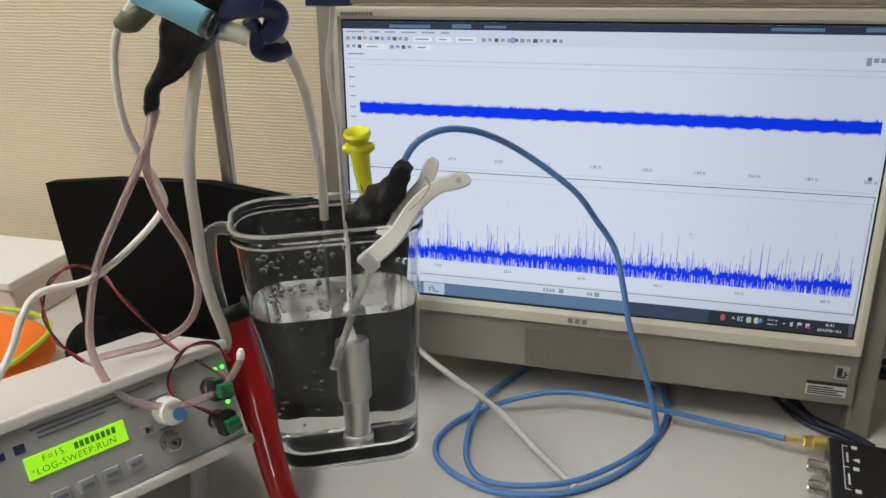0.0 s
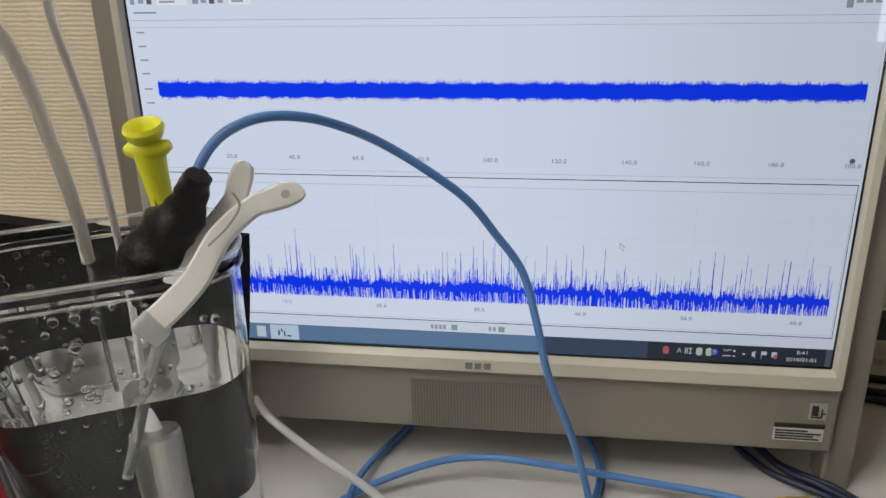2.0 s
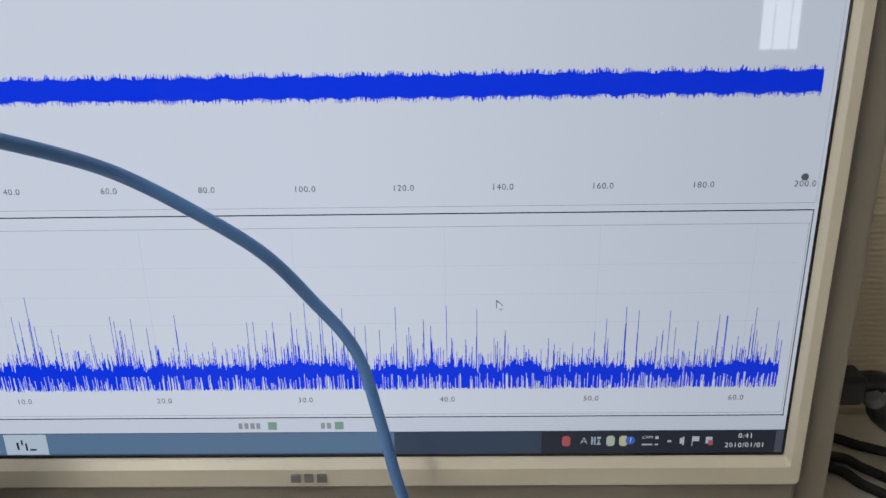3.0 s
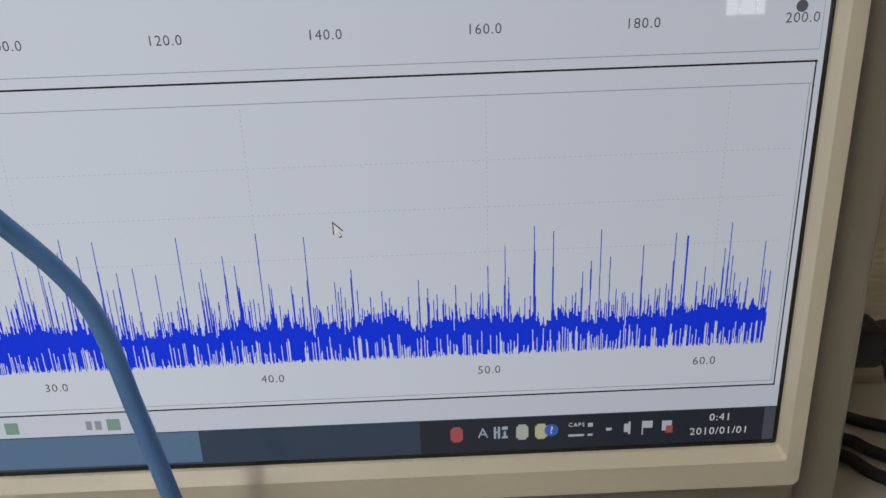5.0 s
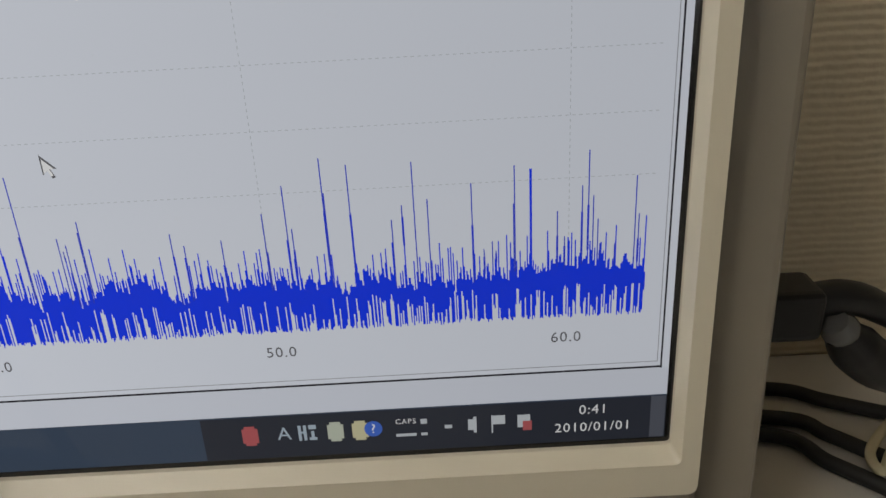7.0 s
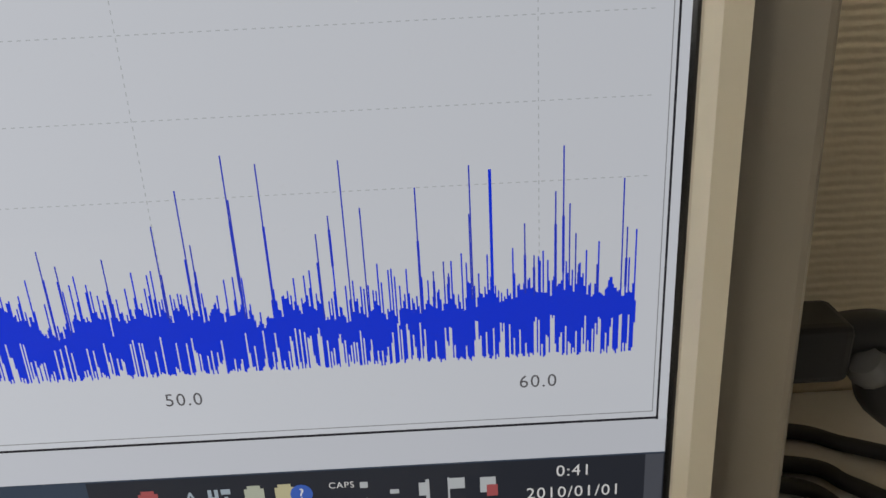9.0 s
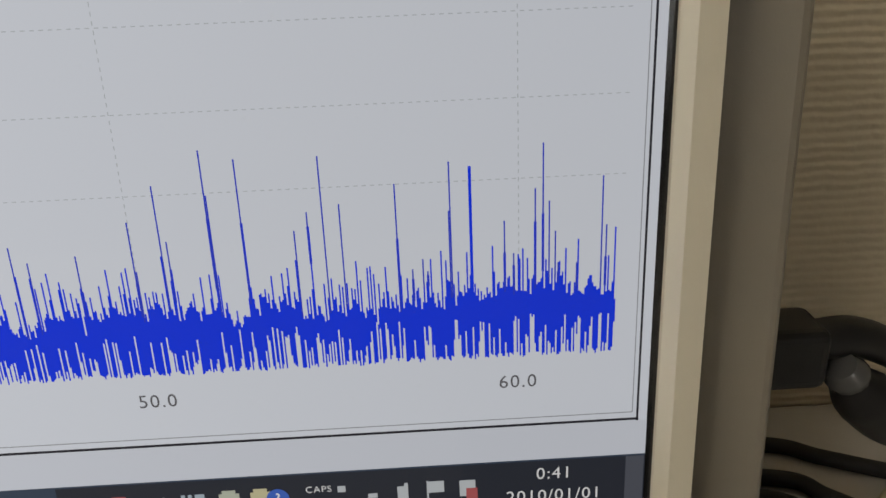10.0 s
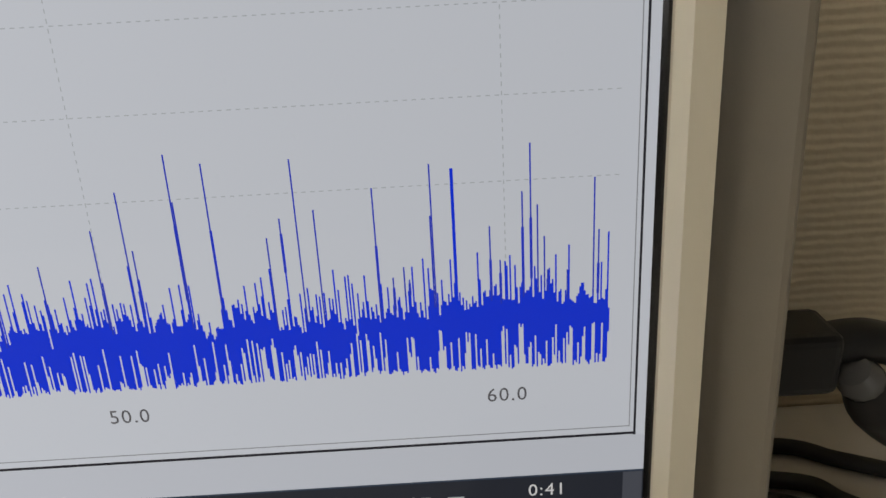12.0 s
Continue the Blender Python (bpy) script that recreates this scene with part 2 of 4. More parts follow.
LCD_GREEN = mat("lit_green_lcd", (0.25, 0.5, 0.02), 0.3, vary=0.05, glow=(0.36, 0.86, 0.012), strength=0.75)
LCD_DARK = mat("lcd_letters", (0.03, 0.10, 0.01), 0.3, vary=0, glow=(0.06, 0.2, 0.004), strength=0.5)
KNOB_BLUE = mat("blue_knob_cap", (0.10, 0.28, 0.62), 0.35, vary=0.05)
BOARD_GREEN = mat("green_terminal", (0.012, 0.16, 0.05), 0.4, vary=0.08)
LED_GREEN = mat("green_led", (0.1, 0.6, 0.1), 0.3, vary=0, glow=(0.1, 1.0, 0.06), strength=3)
WIRE_RED = mat("red_wire", (0.32, 0.02, 0.035), 0.4, vary=0.08)
WIRE_BLACK = mat("black_wire", (0.02, 0.012, 0.014), 0.4, vary=0.08)
ORANGE = mat("orange_cloth", (0.85, 0.19, 0.012), 0.8, vary=0.08, scale=30, bump=0.3, bump_scale=700)
LIME = mat("lime_piping", (0.42, 0.60, 0.03), 0.6, vary=0.08)
CARTON = mat("white_carton", (0.72, 0.67, 0.60), 0.6, vary=0.05)
CREAM_CABLE = mat("cream_cable", (0.55, 0.50, 0.34), 0.5, vary=0.06)

# ---- room ----
part("floor", bm_box((-3.0, -3.2, DESK_FLOOR - 0.05), (2.6, WALL_Y, DESK_FLOOR)), CARPET)
tagged(bpy.data.objects["floor"], "grey office carpet floor under the desk", "floor", kind="structure")
tagged(part("wall_north", bm_box((-3.0, WALL_Y, DESK_FLOOR), (2.6, WALL_Y + 0.1, CEIL)), WALLPAPER),
       "cream wallpaper wall with fine horizontal ribs behind the desk", "wall", kind="structure")
# walls out of view, added to close the room; dark to cut fill light
for nm, lo, hi in (("wall_south", (-3.0, -3.3, DESK_FLOOR), (2.6, -3.2, CEIL)), ("wall_west", (-3.1, -3.3, DESK_FLOOR), (-3.0, WALL_Y + 0.1, CEIL)),
                   ("wall_east", (2.6, -3.3, DESK_FLOOR), (2.7, WALL_Y + 0.1, CEIL))):
    tagged(part(nm, bm_box(lo, hi), DARK_WALL), "plain dark taupe wall out of view, added to close the room", "wall", kind="structure")
tagged(part("ceiling", bm_box((-3.1, -3.3, CEIL), (2.7, WALL_Y + 0.1, CEIL + 0.08)), PLASTER), "plain white office ceiling", "ceiling", kind="structure")

LAMP = mat("fluorescent_diffuser", (0.8, 0.8, 0.8), 0.5, vary=0, glow=(1.0, 0.955, 0.87), strength=TUBE_STRENGTH)
for cx, cy in ((-0.85, -0.70), (-2.02, -2.65), (-2.35, -1.30)):
    lamp = thing("ceiling_light", (cx, cy, CEIL), "white ceiling fluorescent fixture with a lit diffuser", "ceiling light", "ceiling lights")
    part("housing", bm_box((cx - 0.09, cy - 0.53, CEIL - 0.05), (cx + 0.09, cy + 0.53, CEIL - 0.002), bevel=0.006), WHITE_PLASTIC, lamp)
    part("diffuser", bm_box((cx - 0.05, cy - 0.50, CEIL - 0.062), (cx + 0.05, cy + 0.50, CEIL - 0.051), bevel=0.004), LAMP, lamp, "lit opal diffuser")

# unseen narrow window added in the far wall; panes glow for the screen's reflection
WX, WZ = 1.24, 0.21
window = thing("window_1", (WX, -3.2, WZ), "narrow three-pane window added out of view, its panes glowing", "window", kind="structure")
part("window_frame", bm_box((WX - 0.10, -3.199, WZ - 0.09), (WX + 0.10, -3.185, WZ + 0.24), bevel=0.004), WHITE_PLASTIC, window)
PANE_GLOW = mat("glowing_pane", (0.8, 0.8, 0.8), 0.3, vary=0, glow=(0.95, 0.98, 1.0), strength=27.0)
for x0, x1 in ((-0.080, -0.032), (-0.024, 0.040), (0.048, 0.080)):
    part("pane", bm_box((WX + x0, -3.184, WZ - 0.065), (WX + x1, -3.180, WZ + 0.215)), PANE_GLOW, window, "bright glowing pane")

desk = thing("desk", (-0.35, -0.25, DESK_FLOOR), "office desk with a grey laminate top against the wall", "desk")
part("desktop", bm_box((-1.75, -0.62, -0.03), (1.05, WALL_Y - 0.003, 0.0), bevel=0.003), LAMINATE, desk, "grey laminate top")
for lx in (-1.68, 0.94):
    part("leg_panel", bm_box((lx, -0.58, DESK_FLOOR), (lx + 0.03, WALL_Y - 0.02, -0.03)), DESK_STEEL, desk)

# ---- all-in-one computer: built in its own frame, screen corner at the origin, then tilted back ----
MON = pose(0, -0.0022, 0.1041, -2.886, 0, 0)
SW, SH = 0.4765, 0.2680
monitor = thing("desktop_computer", (-0.238, 0.03, 0), "ivory and grey all-in-one desktop computer showing blue signal traces", "computer")


def mbox(x0, z0, x1, z1, y0, y1, bevel=0.0, bm=None, segs=2):
    return bm_box((x0, y0, z0), (x1, y1, z1), MON, bevel, segs, bm)


# the ivory front frame: four mitred bars round the glass, sloping in to the screen
def frame_bar(pts_out, pts_in, y_out, y_mid, y_in, back):
    bm = bmesh.new()
    mid = [((a[0] * 0.25 + b[0] * 0.75), (a[1] * 0.25 + b[1] * 0.75)) for a, b in zip(pts_out, pts_in)]
    rows = []
    for pts, y in ((pts_out, back), (pts_out, y_out + 0.002), ([(a[0] * 0.92 + b[0] * 0.08, a[1] * 0.92 + b[1] * 0.08) for a, b in zip(pts_out, pts_in)], y_out), (mid, y_mid), (pts_in, y_in), (pts_in, back)):
        rows.append([bm.verts.new((x, y, z)) for x, z in pts])
    n = len(pts_out)
    for a, b in zip(rows, rows[1:] + rows[:1]):
        for k in range(n):
            bm.faces.new((a[k], a[(k + 1) % n], b[(k + 1) % n], b[k]))
    bm.transform(MON)
    return bm


part("front_frame", frame_bar(rounded(-SW - 0.0088, -0.0163, 0.0088, SH + 0.013, 0.003), rounded(-SW - 0.0018, -0.0022, 0.0018, SH + 0.002, 0.0012),
                              -0.006, -0.0052, -0.001, 0.02), BEZEL, monitor, "ivory plastic front frame", smooth=False)
part("glass_border", mbox(-SW - 0.0024, -0.0024, 0.0024, SH + 0.0024, 0.0006, 0.004), BLACK_GLOSS, monitor, "black border of the screen")
body = part("rear_shell", mbox(-SW - 0.010, -0.062, 0.010, SH + 0.012, 0.021, 0.085, 0.008), HOUSING_DARK, monitor, "dark grey rear shell")
part("speaker_panel", mbox(-SW - 0.0106, -0.069, 0.0106, -0.0180, -0.0005, 0.03, 0.0025), HOUSING, monitor, "champagne grey lower panel with a slotted grille")
# grille slots in the middle of the lower panel
for k in range(46):
    x = -0.294 + k * 0.0023
    part("grille_slot", mbox(x, -0.0665, x + 0.0010, -0.0265, -0.0013, 0.001), SLOT, monitor)
# side posts that run down to the desk
for nm, x0, x1 in (("side_post", 0.0094, 0.0298), ("side_post", -SW - 0.0298, -SW - 0.0094)):
    bm = bm_box((x0, 0.006, -0.1145), (x1, 0.034, SH + 0.03), MON, 0.003, 3)
    for v in bm.verts:
        v.co.z = max(v.co.z, 0.0)
    part(nm, bm, HOUSING, monitor, "champagne grey side post")
part("top_bar", mbox(-SW - 0.0108, SH + 0.0155, 0.0108, SH + 0.03, 0.004, 0.034, 0.003), HOUSING, monitor)
# dark blocks added for the shade that falls behind the posts
for x0, x1 in ((0.016, 0.0275), (-SW - 0.0275, -SW - 0.016)):
    bm = bm_box((x0, 0.034, -0.09), (x1, 0.07, SH + 0.02), MON, 0.004)
    part("post_shade_block", bm, HOUSING_DARK, monitor, "dark block added behind the side post for the shade there")
bm = bm_box((-SW + 0.06, 0.085, 0.02), (-0.06, 0.105, 0.2), MON, 0.01)
part("stand_neck", bm, HOUSING_DARK, monitor)
bm = bm_plate([(-SW + 0.1, 0.0), (-0.1, 0.0), (-0.1, 0.20), (-SW + 0.1, 0.20)], 0.012, pose(0, 0.106, 0, -16, 0, 0), bevel=0.003)
part("stand_leg", bm, HOUSING_DARK, monitor)

# badges and stickers on the front
for x0, x1 in ((-0.2520, -0.2470), (-0.2450, -0.2405), (-0.2385, -0.2335)):
    part("badge_block", mbox(x0, -0.0125, x1, -0.0082, -0.0068, -0.0050), LOGO_GREY, monitor)
for k in range(9):
    x = -SW + 0.001 + k * 0.0036
    part("model_mark", mbox(x, SH + 0.0055, x + 0.0026, SH + 0.0085, -0.0068, -0.0050), LOGO_GREY, monitor)
label = part("rating_label", mbox(-0.0310, -0.0600, 0.0030, -0.0460, -0.0012, 0.0002), PAPER, monitor, "white rating sticker with a black band")
part("label_band", mbox(-0.0310, -0.0490, 0.0030, -0.0458, -0.0018, -0.0008), INK, label)
for k in range(4):
    z = -0.0588 + k * 0.0022
    part("label_line", mbox(-0.0298, z, -0.0298 + (0.030, 0.026, 0.031, 0.022)[k], z + 0.0011, -0.0016, -0.0008), INK, label)
label = part("energy_label", mbox(-0.0090, -0.0420, 0.0030, -0.0285, -0.0012, 0.0002), SILVERY, monitor, "small silver efficiency sticker")
for x0, z0, x1, z1 in ((-0.0075, -0.0400, -0.0010, -0.0392), (-0.0072, -0.0385, -0.0030, -0.0305), (-0.0010, -0.0400, 0.0000, -0.0330), (0.0, -0.0370, 0.0022, -0.0362)):
    part("label_mark", mbox(x0, z0, x1, z1, -0.0018, -0.0008), INK, label)

# ---- what the screen shows: thin lit layers on the panel ----
PAGE = lit("lit_page", (0.81, 0.865, 0.975))
STRIP = lit("lit_strip", (0.74, 0.79, 0.90))
TITLE = lit("lit_title_bar", (0.035, 0.05, 0.085))
TASK = lit("lit_task_bar", (0.05, 0.075, 0.12))
TASK_BLUE = lit("lit_task_bar_blue", (0.13, 0.225, 0.36))
TASK_DARK = lit("lit_task_bar_dark", (0.03, 0.035, 0.05))
LINE = lit("lit_dark_line", (0.03, 0.03, 0.04))
GREY_LINE = lit("lit_grey_line", (0.36, 0.38, 0.42))
DOTS = lit("lit_pale_grid", (0.55, 0.60, 0.66))
TRACE = lit("lit_blue_trace", (0.004, 0.046, 1.0), SCREEN)
THIN = lit("lit_thin_blue", (0.03, 0.06, 0.72))
LETTER = lit("lit_letters", (0.14, 0.14, 0.16))
WHITE = lit("lit_white", (0.95, 0.97, 1.0))
ICON_COLOURS = [lit("lit_icon", c) for c in ((0.50, 0.12, 0.13), (0.45, 0.55, 0.65), (0.6, 0.65, 0.7), (0.55, 0.6, 0.5), (0.65, 0.62, 0.4), (0.06, 0.16, 0.65), (0.3, 0.42, 0.62))]

# the layout of the picture on the panel: drawing units to metres
PLOT_X = ((-0.4975, -0.1779, -0.1031, -0.0283, -0.0030, 0), (-0.4765, -0.1709, -0.0989, -0.0269, -0.0020, 0))
BAR_X = ((-0.4765, -0.0800, -0.0460, -0.0210, -0.0030, 0), (-0.4765, -0.0777, -0.0442, -0.0194, -0.0020, 0))
LAYOUT_Z = ((0, 0.0068, 0.0092, 0.0206, 0.0304, 0.1258, 0.133, 0.145, 0.1495, 0.2855), (0, 0.0077, 0.0100, 0.0219, 0.0322, 0.1233, 0.1298, 0.1421, 0.1454, 0.2680))


def laid(x, z):
    """Tool rows keep their x; the plots and the task bar have their own scale."""
    across = x if z > 0.2425 else float(np.interp(x, *(BAR_X if z < 0.0205 else PLOT_X)))
    return across, float(np.interp(z, *LAYOUT_Z))


display = part("display", mbox(-SW, 0, 0, SH, 0.0, 0.0005), PAGE, monitor, "lit display with two noisy blue traces")


def on_screen(rects, layer=1, bm=None):
    """Flat patches (x0, z0, x1, z1) on the screen, each layer a hair in front of the last."""
    bm = bmesh.new() if bm is None else bm
    y = -0.00012 * layer
    for x0, z0, x1, z1 in rects:
        bm.faces.new([bm.verts.new(MON @ Vector((x, y, z))) for x, z in (laid(x0, z0), laid(x1, z0), laid(x1, z1), laid(x0, z1))])
    return bm


def words(text, x, z, size, material, name="caption", align="CENTER", layer=3):
    x, z = laid(x, z)
    return part(name, text_bm(text, size, MON @ pose(x, -0.00012 * layer, z), align), material, display)


rng = np.random.default_rng(7)
TOP = 0.2855
LEFT = -0.4975   # the panel's left edge in the units of the plots
part("title_bar", on_screen([(-SW, TOP - 0.0075, 0, TOP)]), TITLE, display)
part("title_tab", on_screen([(-0.43, TOP - 0.0062, -0.39, TOP - 0.003), (-0.37, TOP - 0.006, -0.352, TOP - 0.002), (-0.34, TOP - 0.0055, -0.32, TOP - 0.003), (-0.10, TOP - 0.005, -0.06, TOP - 0.002),
                              (-0.03, TOP - 0.005, -0.002, TOP - 0.001)], 2), TASK_BLUE, display)
part("menu_strip", on_screen([(-SW, TOP - 0.0220, 0, TOP - 0.0075)]), STRIP, display)
bars, x = [], -SW + 0.003
for w in (0.018, 0.009, 0.010, 0.014, 0.012, 0.008):
    bars.append((x, TOP - 0.0112, x + w, TOP - 0.0098))
    x += w + 0.006
part("menu_word", on_screen(bars, 2), GREY_LINE, display)
icon_sets = {0: [], 1: [], 2: []}
for row_z, first, count in ((TOP - 0.0188, -0.4735, 11), (TOP - 0.0188, -0.3420, 13), (TOP - 0.0270, -0.4735, 3), (TOP - 0.0270, -0.4300, 4)):
    for k in range(count):
        x = first + 0.0058 * k
        icon_sets[k % 3].append((x, row_z + 0.0006 * (k % 2), x + 0.0030 + 0.0012 * rng.random(), row_z + 0.0036))
for k, ma in enumerate((GREY_LINE, ICON_COLOURS[6], LETTER)):
    part("tool_mark", on_screen(icon_sets[k], 2), ma, display)
part("tool_field", on_screen([(-0.4070, TOP - 0.0195, -0.3890, TOP - 0.0145), (-0.3850, TOP - 0.0195, -0.3700, TOP - 0.0145), (-0.3660, TOP - 0.0195, -0.3470, TOP - 0.0145),
                               (-0.4550, TOP - 0.0278, -0.4340, TOP - 0.0228), (-0.4050, TOP - 0.0278, -0.3900, TOP - 0.0228)], 3), WHITE, display)
part("field_word", on_screen([(-0.4050, TOP - 0.0178, -0.3920, TOP - 0.0164), (-0.3820, TOP - 0.0178, -0.3750, TOP - 0.0164), (-0.3640, TOP - 0.0178, -0.3500, TOP - 0.0164),
                               (-0.4530, TOP - 0.0260, -0.4420, TOP - 0.0246), (-0.4030, TOP - 0.0260, -0.3950, TOP - 0.0246)], 4), GREY_LINE, display)
part("tool_word", on_screen([(-0.472, TOP - 0.0335, -0.456, TOP - 0.0322)], 4), GREY_LINE, display)
part("chosen_tool", on_screen([(-0.3155, TOP - 0.0195, -0.3115, TOP - 0.0140)], 3), ICON_COLOURS[6], display)
for k, z in enumerate((0.2515, 0.2545, 0.2545, 0.2545)):
    part("maker_mark", on_screen([(-0.026 + 0.0052 * k, z, -0.0222 + 0.0052 * k, 0.2585)], 3), GREY_LINE, display)
# plot frames
part("grey_rule", on_screen([(-SW, 0.2470, 0, 0.2473), (LEFT, 0.2420, -0.0025, 0.2422), (LEFT, 0.1362, -0.0030, 0.1364), (LEFT, 0.1258, -0.0035, 0.12605), (LEFT + 0.003, 0.0222, -0.0042, 0.0224),
                             (-0.0027, 0.1362, -0.0025, 0.2420), (-0.0043, 0.0222, -0.0041, 0.1258)], 2), GREY_LINE, display)
part("dark_rule", on_screen([(LEFT, 0.1327, -0.0026, 0.1333), (LEFT, 0.02055, -0.0028, 0.0211), (-0.0034, 0.0204, -0.0029, 0.1330)], 3), LINE, display)
part("status_strip", on_screen([(-SW, 0.0125, 0, 0.0203)]), STRIP, display)
dots = []
for z in (0.0745, 0.0900, 0.1055):
    dots += [(x, z, x + 0.0008, z + 0.00018) for x in np.arange(LEFT + 0.006, -0.008, 0.0016)]
for x in (-0.028 - 0.0750 * k for k in range(6)):
    dots += [(x, z, x + 0.00018, z + 0.0008) for z in np.arange(0.058, 0.124, 0.0016)]
part("dotted_grid", on_screen(dots, 2), DOTS, display)

# upper trace: a dense ragged band
cols, x, step = [], -0.4825, 0.00030
while x < -0.0078:
    mid = 0.1968 + 0.0005 * math.sin(x * 400)
    cols.append((x, mid - 0.0052 - 0.0024 * rng.random() ** 2, x + step * 1.02, mid + 0.0050 + 0.0026 * rng.random() ** 2))
    x += step
part("upper_trace", on_screen(cols, 3), TRACE, display, "dense blue noise band")

# lower trace: noise floor with many thin spikes
cols, thin, x = [], [], -0.4800
slow = 0.0
while x < -0.0088:
    slow = 0.93 * slow + 0.00055 * rng.standard_normal()
    lo = 0.0362 + (0.0098 * rng.random() if rng.random() < 0.43 else 0.0014 * rng.random())
    hi = 0.0490 + slow + 0.0029 * abs(rng.standard_normal()) + 0.0018 * math.exp(-((x + 0.255) / 0.012) ** 2)
    if rng.random() < 0.24:
        hi += 0.002 + 0.008 * rng.random()
    cols.append((x, lo, x + step * 1.03, hi))
    if rng.random() < 0.074:
        top = 0.056 + 0.027 * rng.random() ** 1.7 + (0.012 * rng.random() ** 2 if x < -0.09 else 0.0)
        root = hi + (0.3 + 0.4 * rng.random()) * max(0.0, top - hi)
        thin.append((x, hi - 0.001, x + step * 0.95, top))
        if rng.random() < 0.5:
            cols.append((x - step * 0.35, hi - 0.001, x + step * 1.35, root))
    x += step
cols.append((-0.0376, 0.048, -0.0370, 0.0775))
part("lower_trace", on_screen(cols, 3), TRACE, display, "blue noise floor")
part("spike_layer", on_screen(thin, 4), THIN, display, "thin blue spikes")

for k in range(10):
    words("%.1f" % (200 - 20 * k), -0.0088 - 0.04715 * k, 0.1450, 0.0041, LETTER, "axis_number")
for k in range(6):
    words("%.1f" % (60 - 10 * k), -0.0283 - 0.0748 * k, 0.0304, 0.0041, LETTER, "axis_number")
part("axis_dot", bm_lathe([(0.0017, 0), (0.0017, 0.0001)], MON @ pose(-0.0084, -0.0006, 0.1454, 90, 0, 0), 16), LETTER, display)
bars = []
for z in (0.238, 0.228, 0.218, 0.208, 0.1965, 0.186):
    bars.append((-0.4930, z, -0.4870, z + 0.0012))
part("axis_marks", on_screen(bars, 3), GREY_LINE, display)

# task bar
part("task_bar", on_screen([(-SW, 0, 0, 0.0125)]), TASK, display)
part("task_bar_blue", on_screen([(-SW, 0.0008, -0.20, 0.0122)], 2), TASK_BLUE, display)
part("task_bar_dark", on_screen([(-0.125, 0.0, 0, 0.0122)], 2), TASK_DARK, display)
part("task_button", on_screen([(-0.4010, 0.0008, -0.3790, 0.0120)], 3), lit("lit_task_button", (0.55, 0.66, 0.78)), display)
part("task_button", on_screen([(-0.4290, 0.002, -0.4190, 0.0110), (-0.4115, 0.002, -0.4045, 0.0105)], 3), ICON_COLOURS[2], display)
part("task_glyph", on_screen([(-0.3950, 0.0035, -0.3938, 0.0075), (-0.3925, 0.0060, -0.3915, 0.0090), (-0.3905, 0.0030, -0.3895, 0.0070), (-0.3885, 0.0030, -0.3850, 0.0040)], 4), LINE, display)
for k, x in ((0, -0.1125), (3, -0.0900), (4, -0.0835)):
    part("tray_icon", on_screen([(x - 0.0021, 0.0045, x + 0.0021, 0.0088), (x - 0.0014, 0.0038, x + 0.0014, 0.0096)], 3), ICON_COLOURS[k], display)
words("A", -0.1035, 0.0066, 0.0056, ICON_COLOURS[1], "tray_letter", layer=4)
part("tray_glyph", on_screen([(-0.0998, 0.0046, -0.0990, 0.0092), (-0.0984, 0.0046, -0.0976, 0.0092), (-0.0998, 0.0066, -0.0976, 0.0072), (-0.0970, 0.0078, -0.0950, 0.0092), (-0.0970, 0.0046, -0.0950, 0.0054), (-0.0964, 0.0054, -0.0956, 0.0072)], 4), ICON_COLOURS[1], display)
part("tray_badge", bm_lathe([(0.0024, 0), (0.0024, 0.0001)], MON @ pose(-0.0777, -0.0004, 0.0077, 90, 0, 0), 20), ICON_COLOURS[5], display)
words("?", -0.0800, 0.0068, 0.0040, WHITE, "tray_letter", layer=5)
words("CAPS", -0.0712, 0.0086, 0.0022, WHITE, "tray_letter", layer=4)
part("tray_mark", on_screen([(-0.0740, 0.0042, -0.0685, 0.0050), (-0.0672, 0.0076, -0.0655, 0.0092), (-0.0672, 0.0042, -0.0655, 0.0050), (-0.0608, 0.0058, -0.0588, 0.0068),
                              (-0.0545, 0.0050, -0.0530, 0.0082), (-0.0530, 0.0042, -0.0522, 0.0090), (-0.0482, 0.0038, -0.0478, 0.0092), (-0.0478, 0.0062, -0.0445, 0.0090),
                              (-0.0412, 0.0050, -0.0378, 0.0088)], 4), ICON_COLOURS[2], display)
part("tray_cross", on_screen([(-0.0398, 0.0042, -0.0374, 0.0068)], 5), ICON_COLOURS[0], display)
words("0:41", -0.0210, 0.0092, 0.0040, WHITE, "clock_figures", layer=4)
words("2010/01/01", -0.0210, 0.0040, 0.0040, WHITE, "clock_figures", layer=4)
part("show_desktop_edge", on_screen([(-0.0052, 0.0002, -0.0004, 0.0122)], 3), lit("lit_edge", (0.10, 0.11, 0.14)), display)
part("status_marks", on_screen([(-0.2790, 0.0145, -0.2770, 0.0178), (-0.2760, 0.0145, -0.2740, 0.0178), (-0.2730, 0.0145, -0.2708, 0.0178), (-0.2700, 0.0145, -0.2680, 0.0178),
                                (-0.2370, 0.0145, -0.2350, 0.0178), (-0.2340, 0.0145, -0.2318, 0.0178)], 2), GREY_LINE, display)
part("status_boxes", on_screen([(-0.2640, 0.0140, -0.2595, 0.0183), (-0.2300, 0.0140, -0.2255, 0.0183)], 2), lit("lit_status_box", (0.25, 0.42, 0.33)), display)
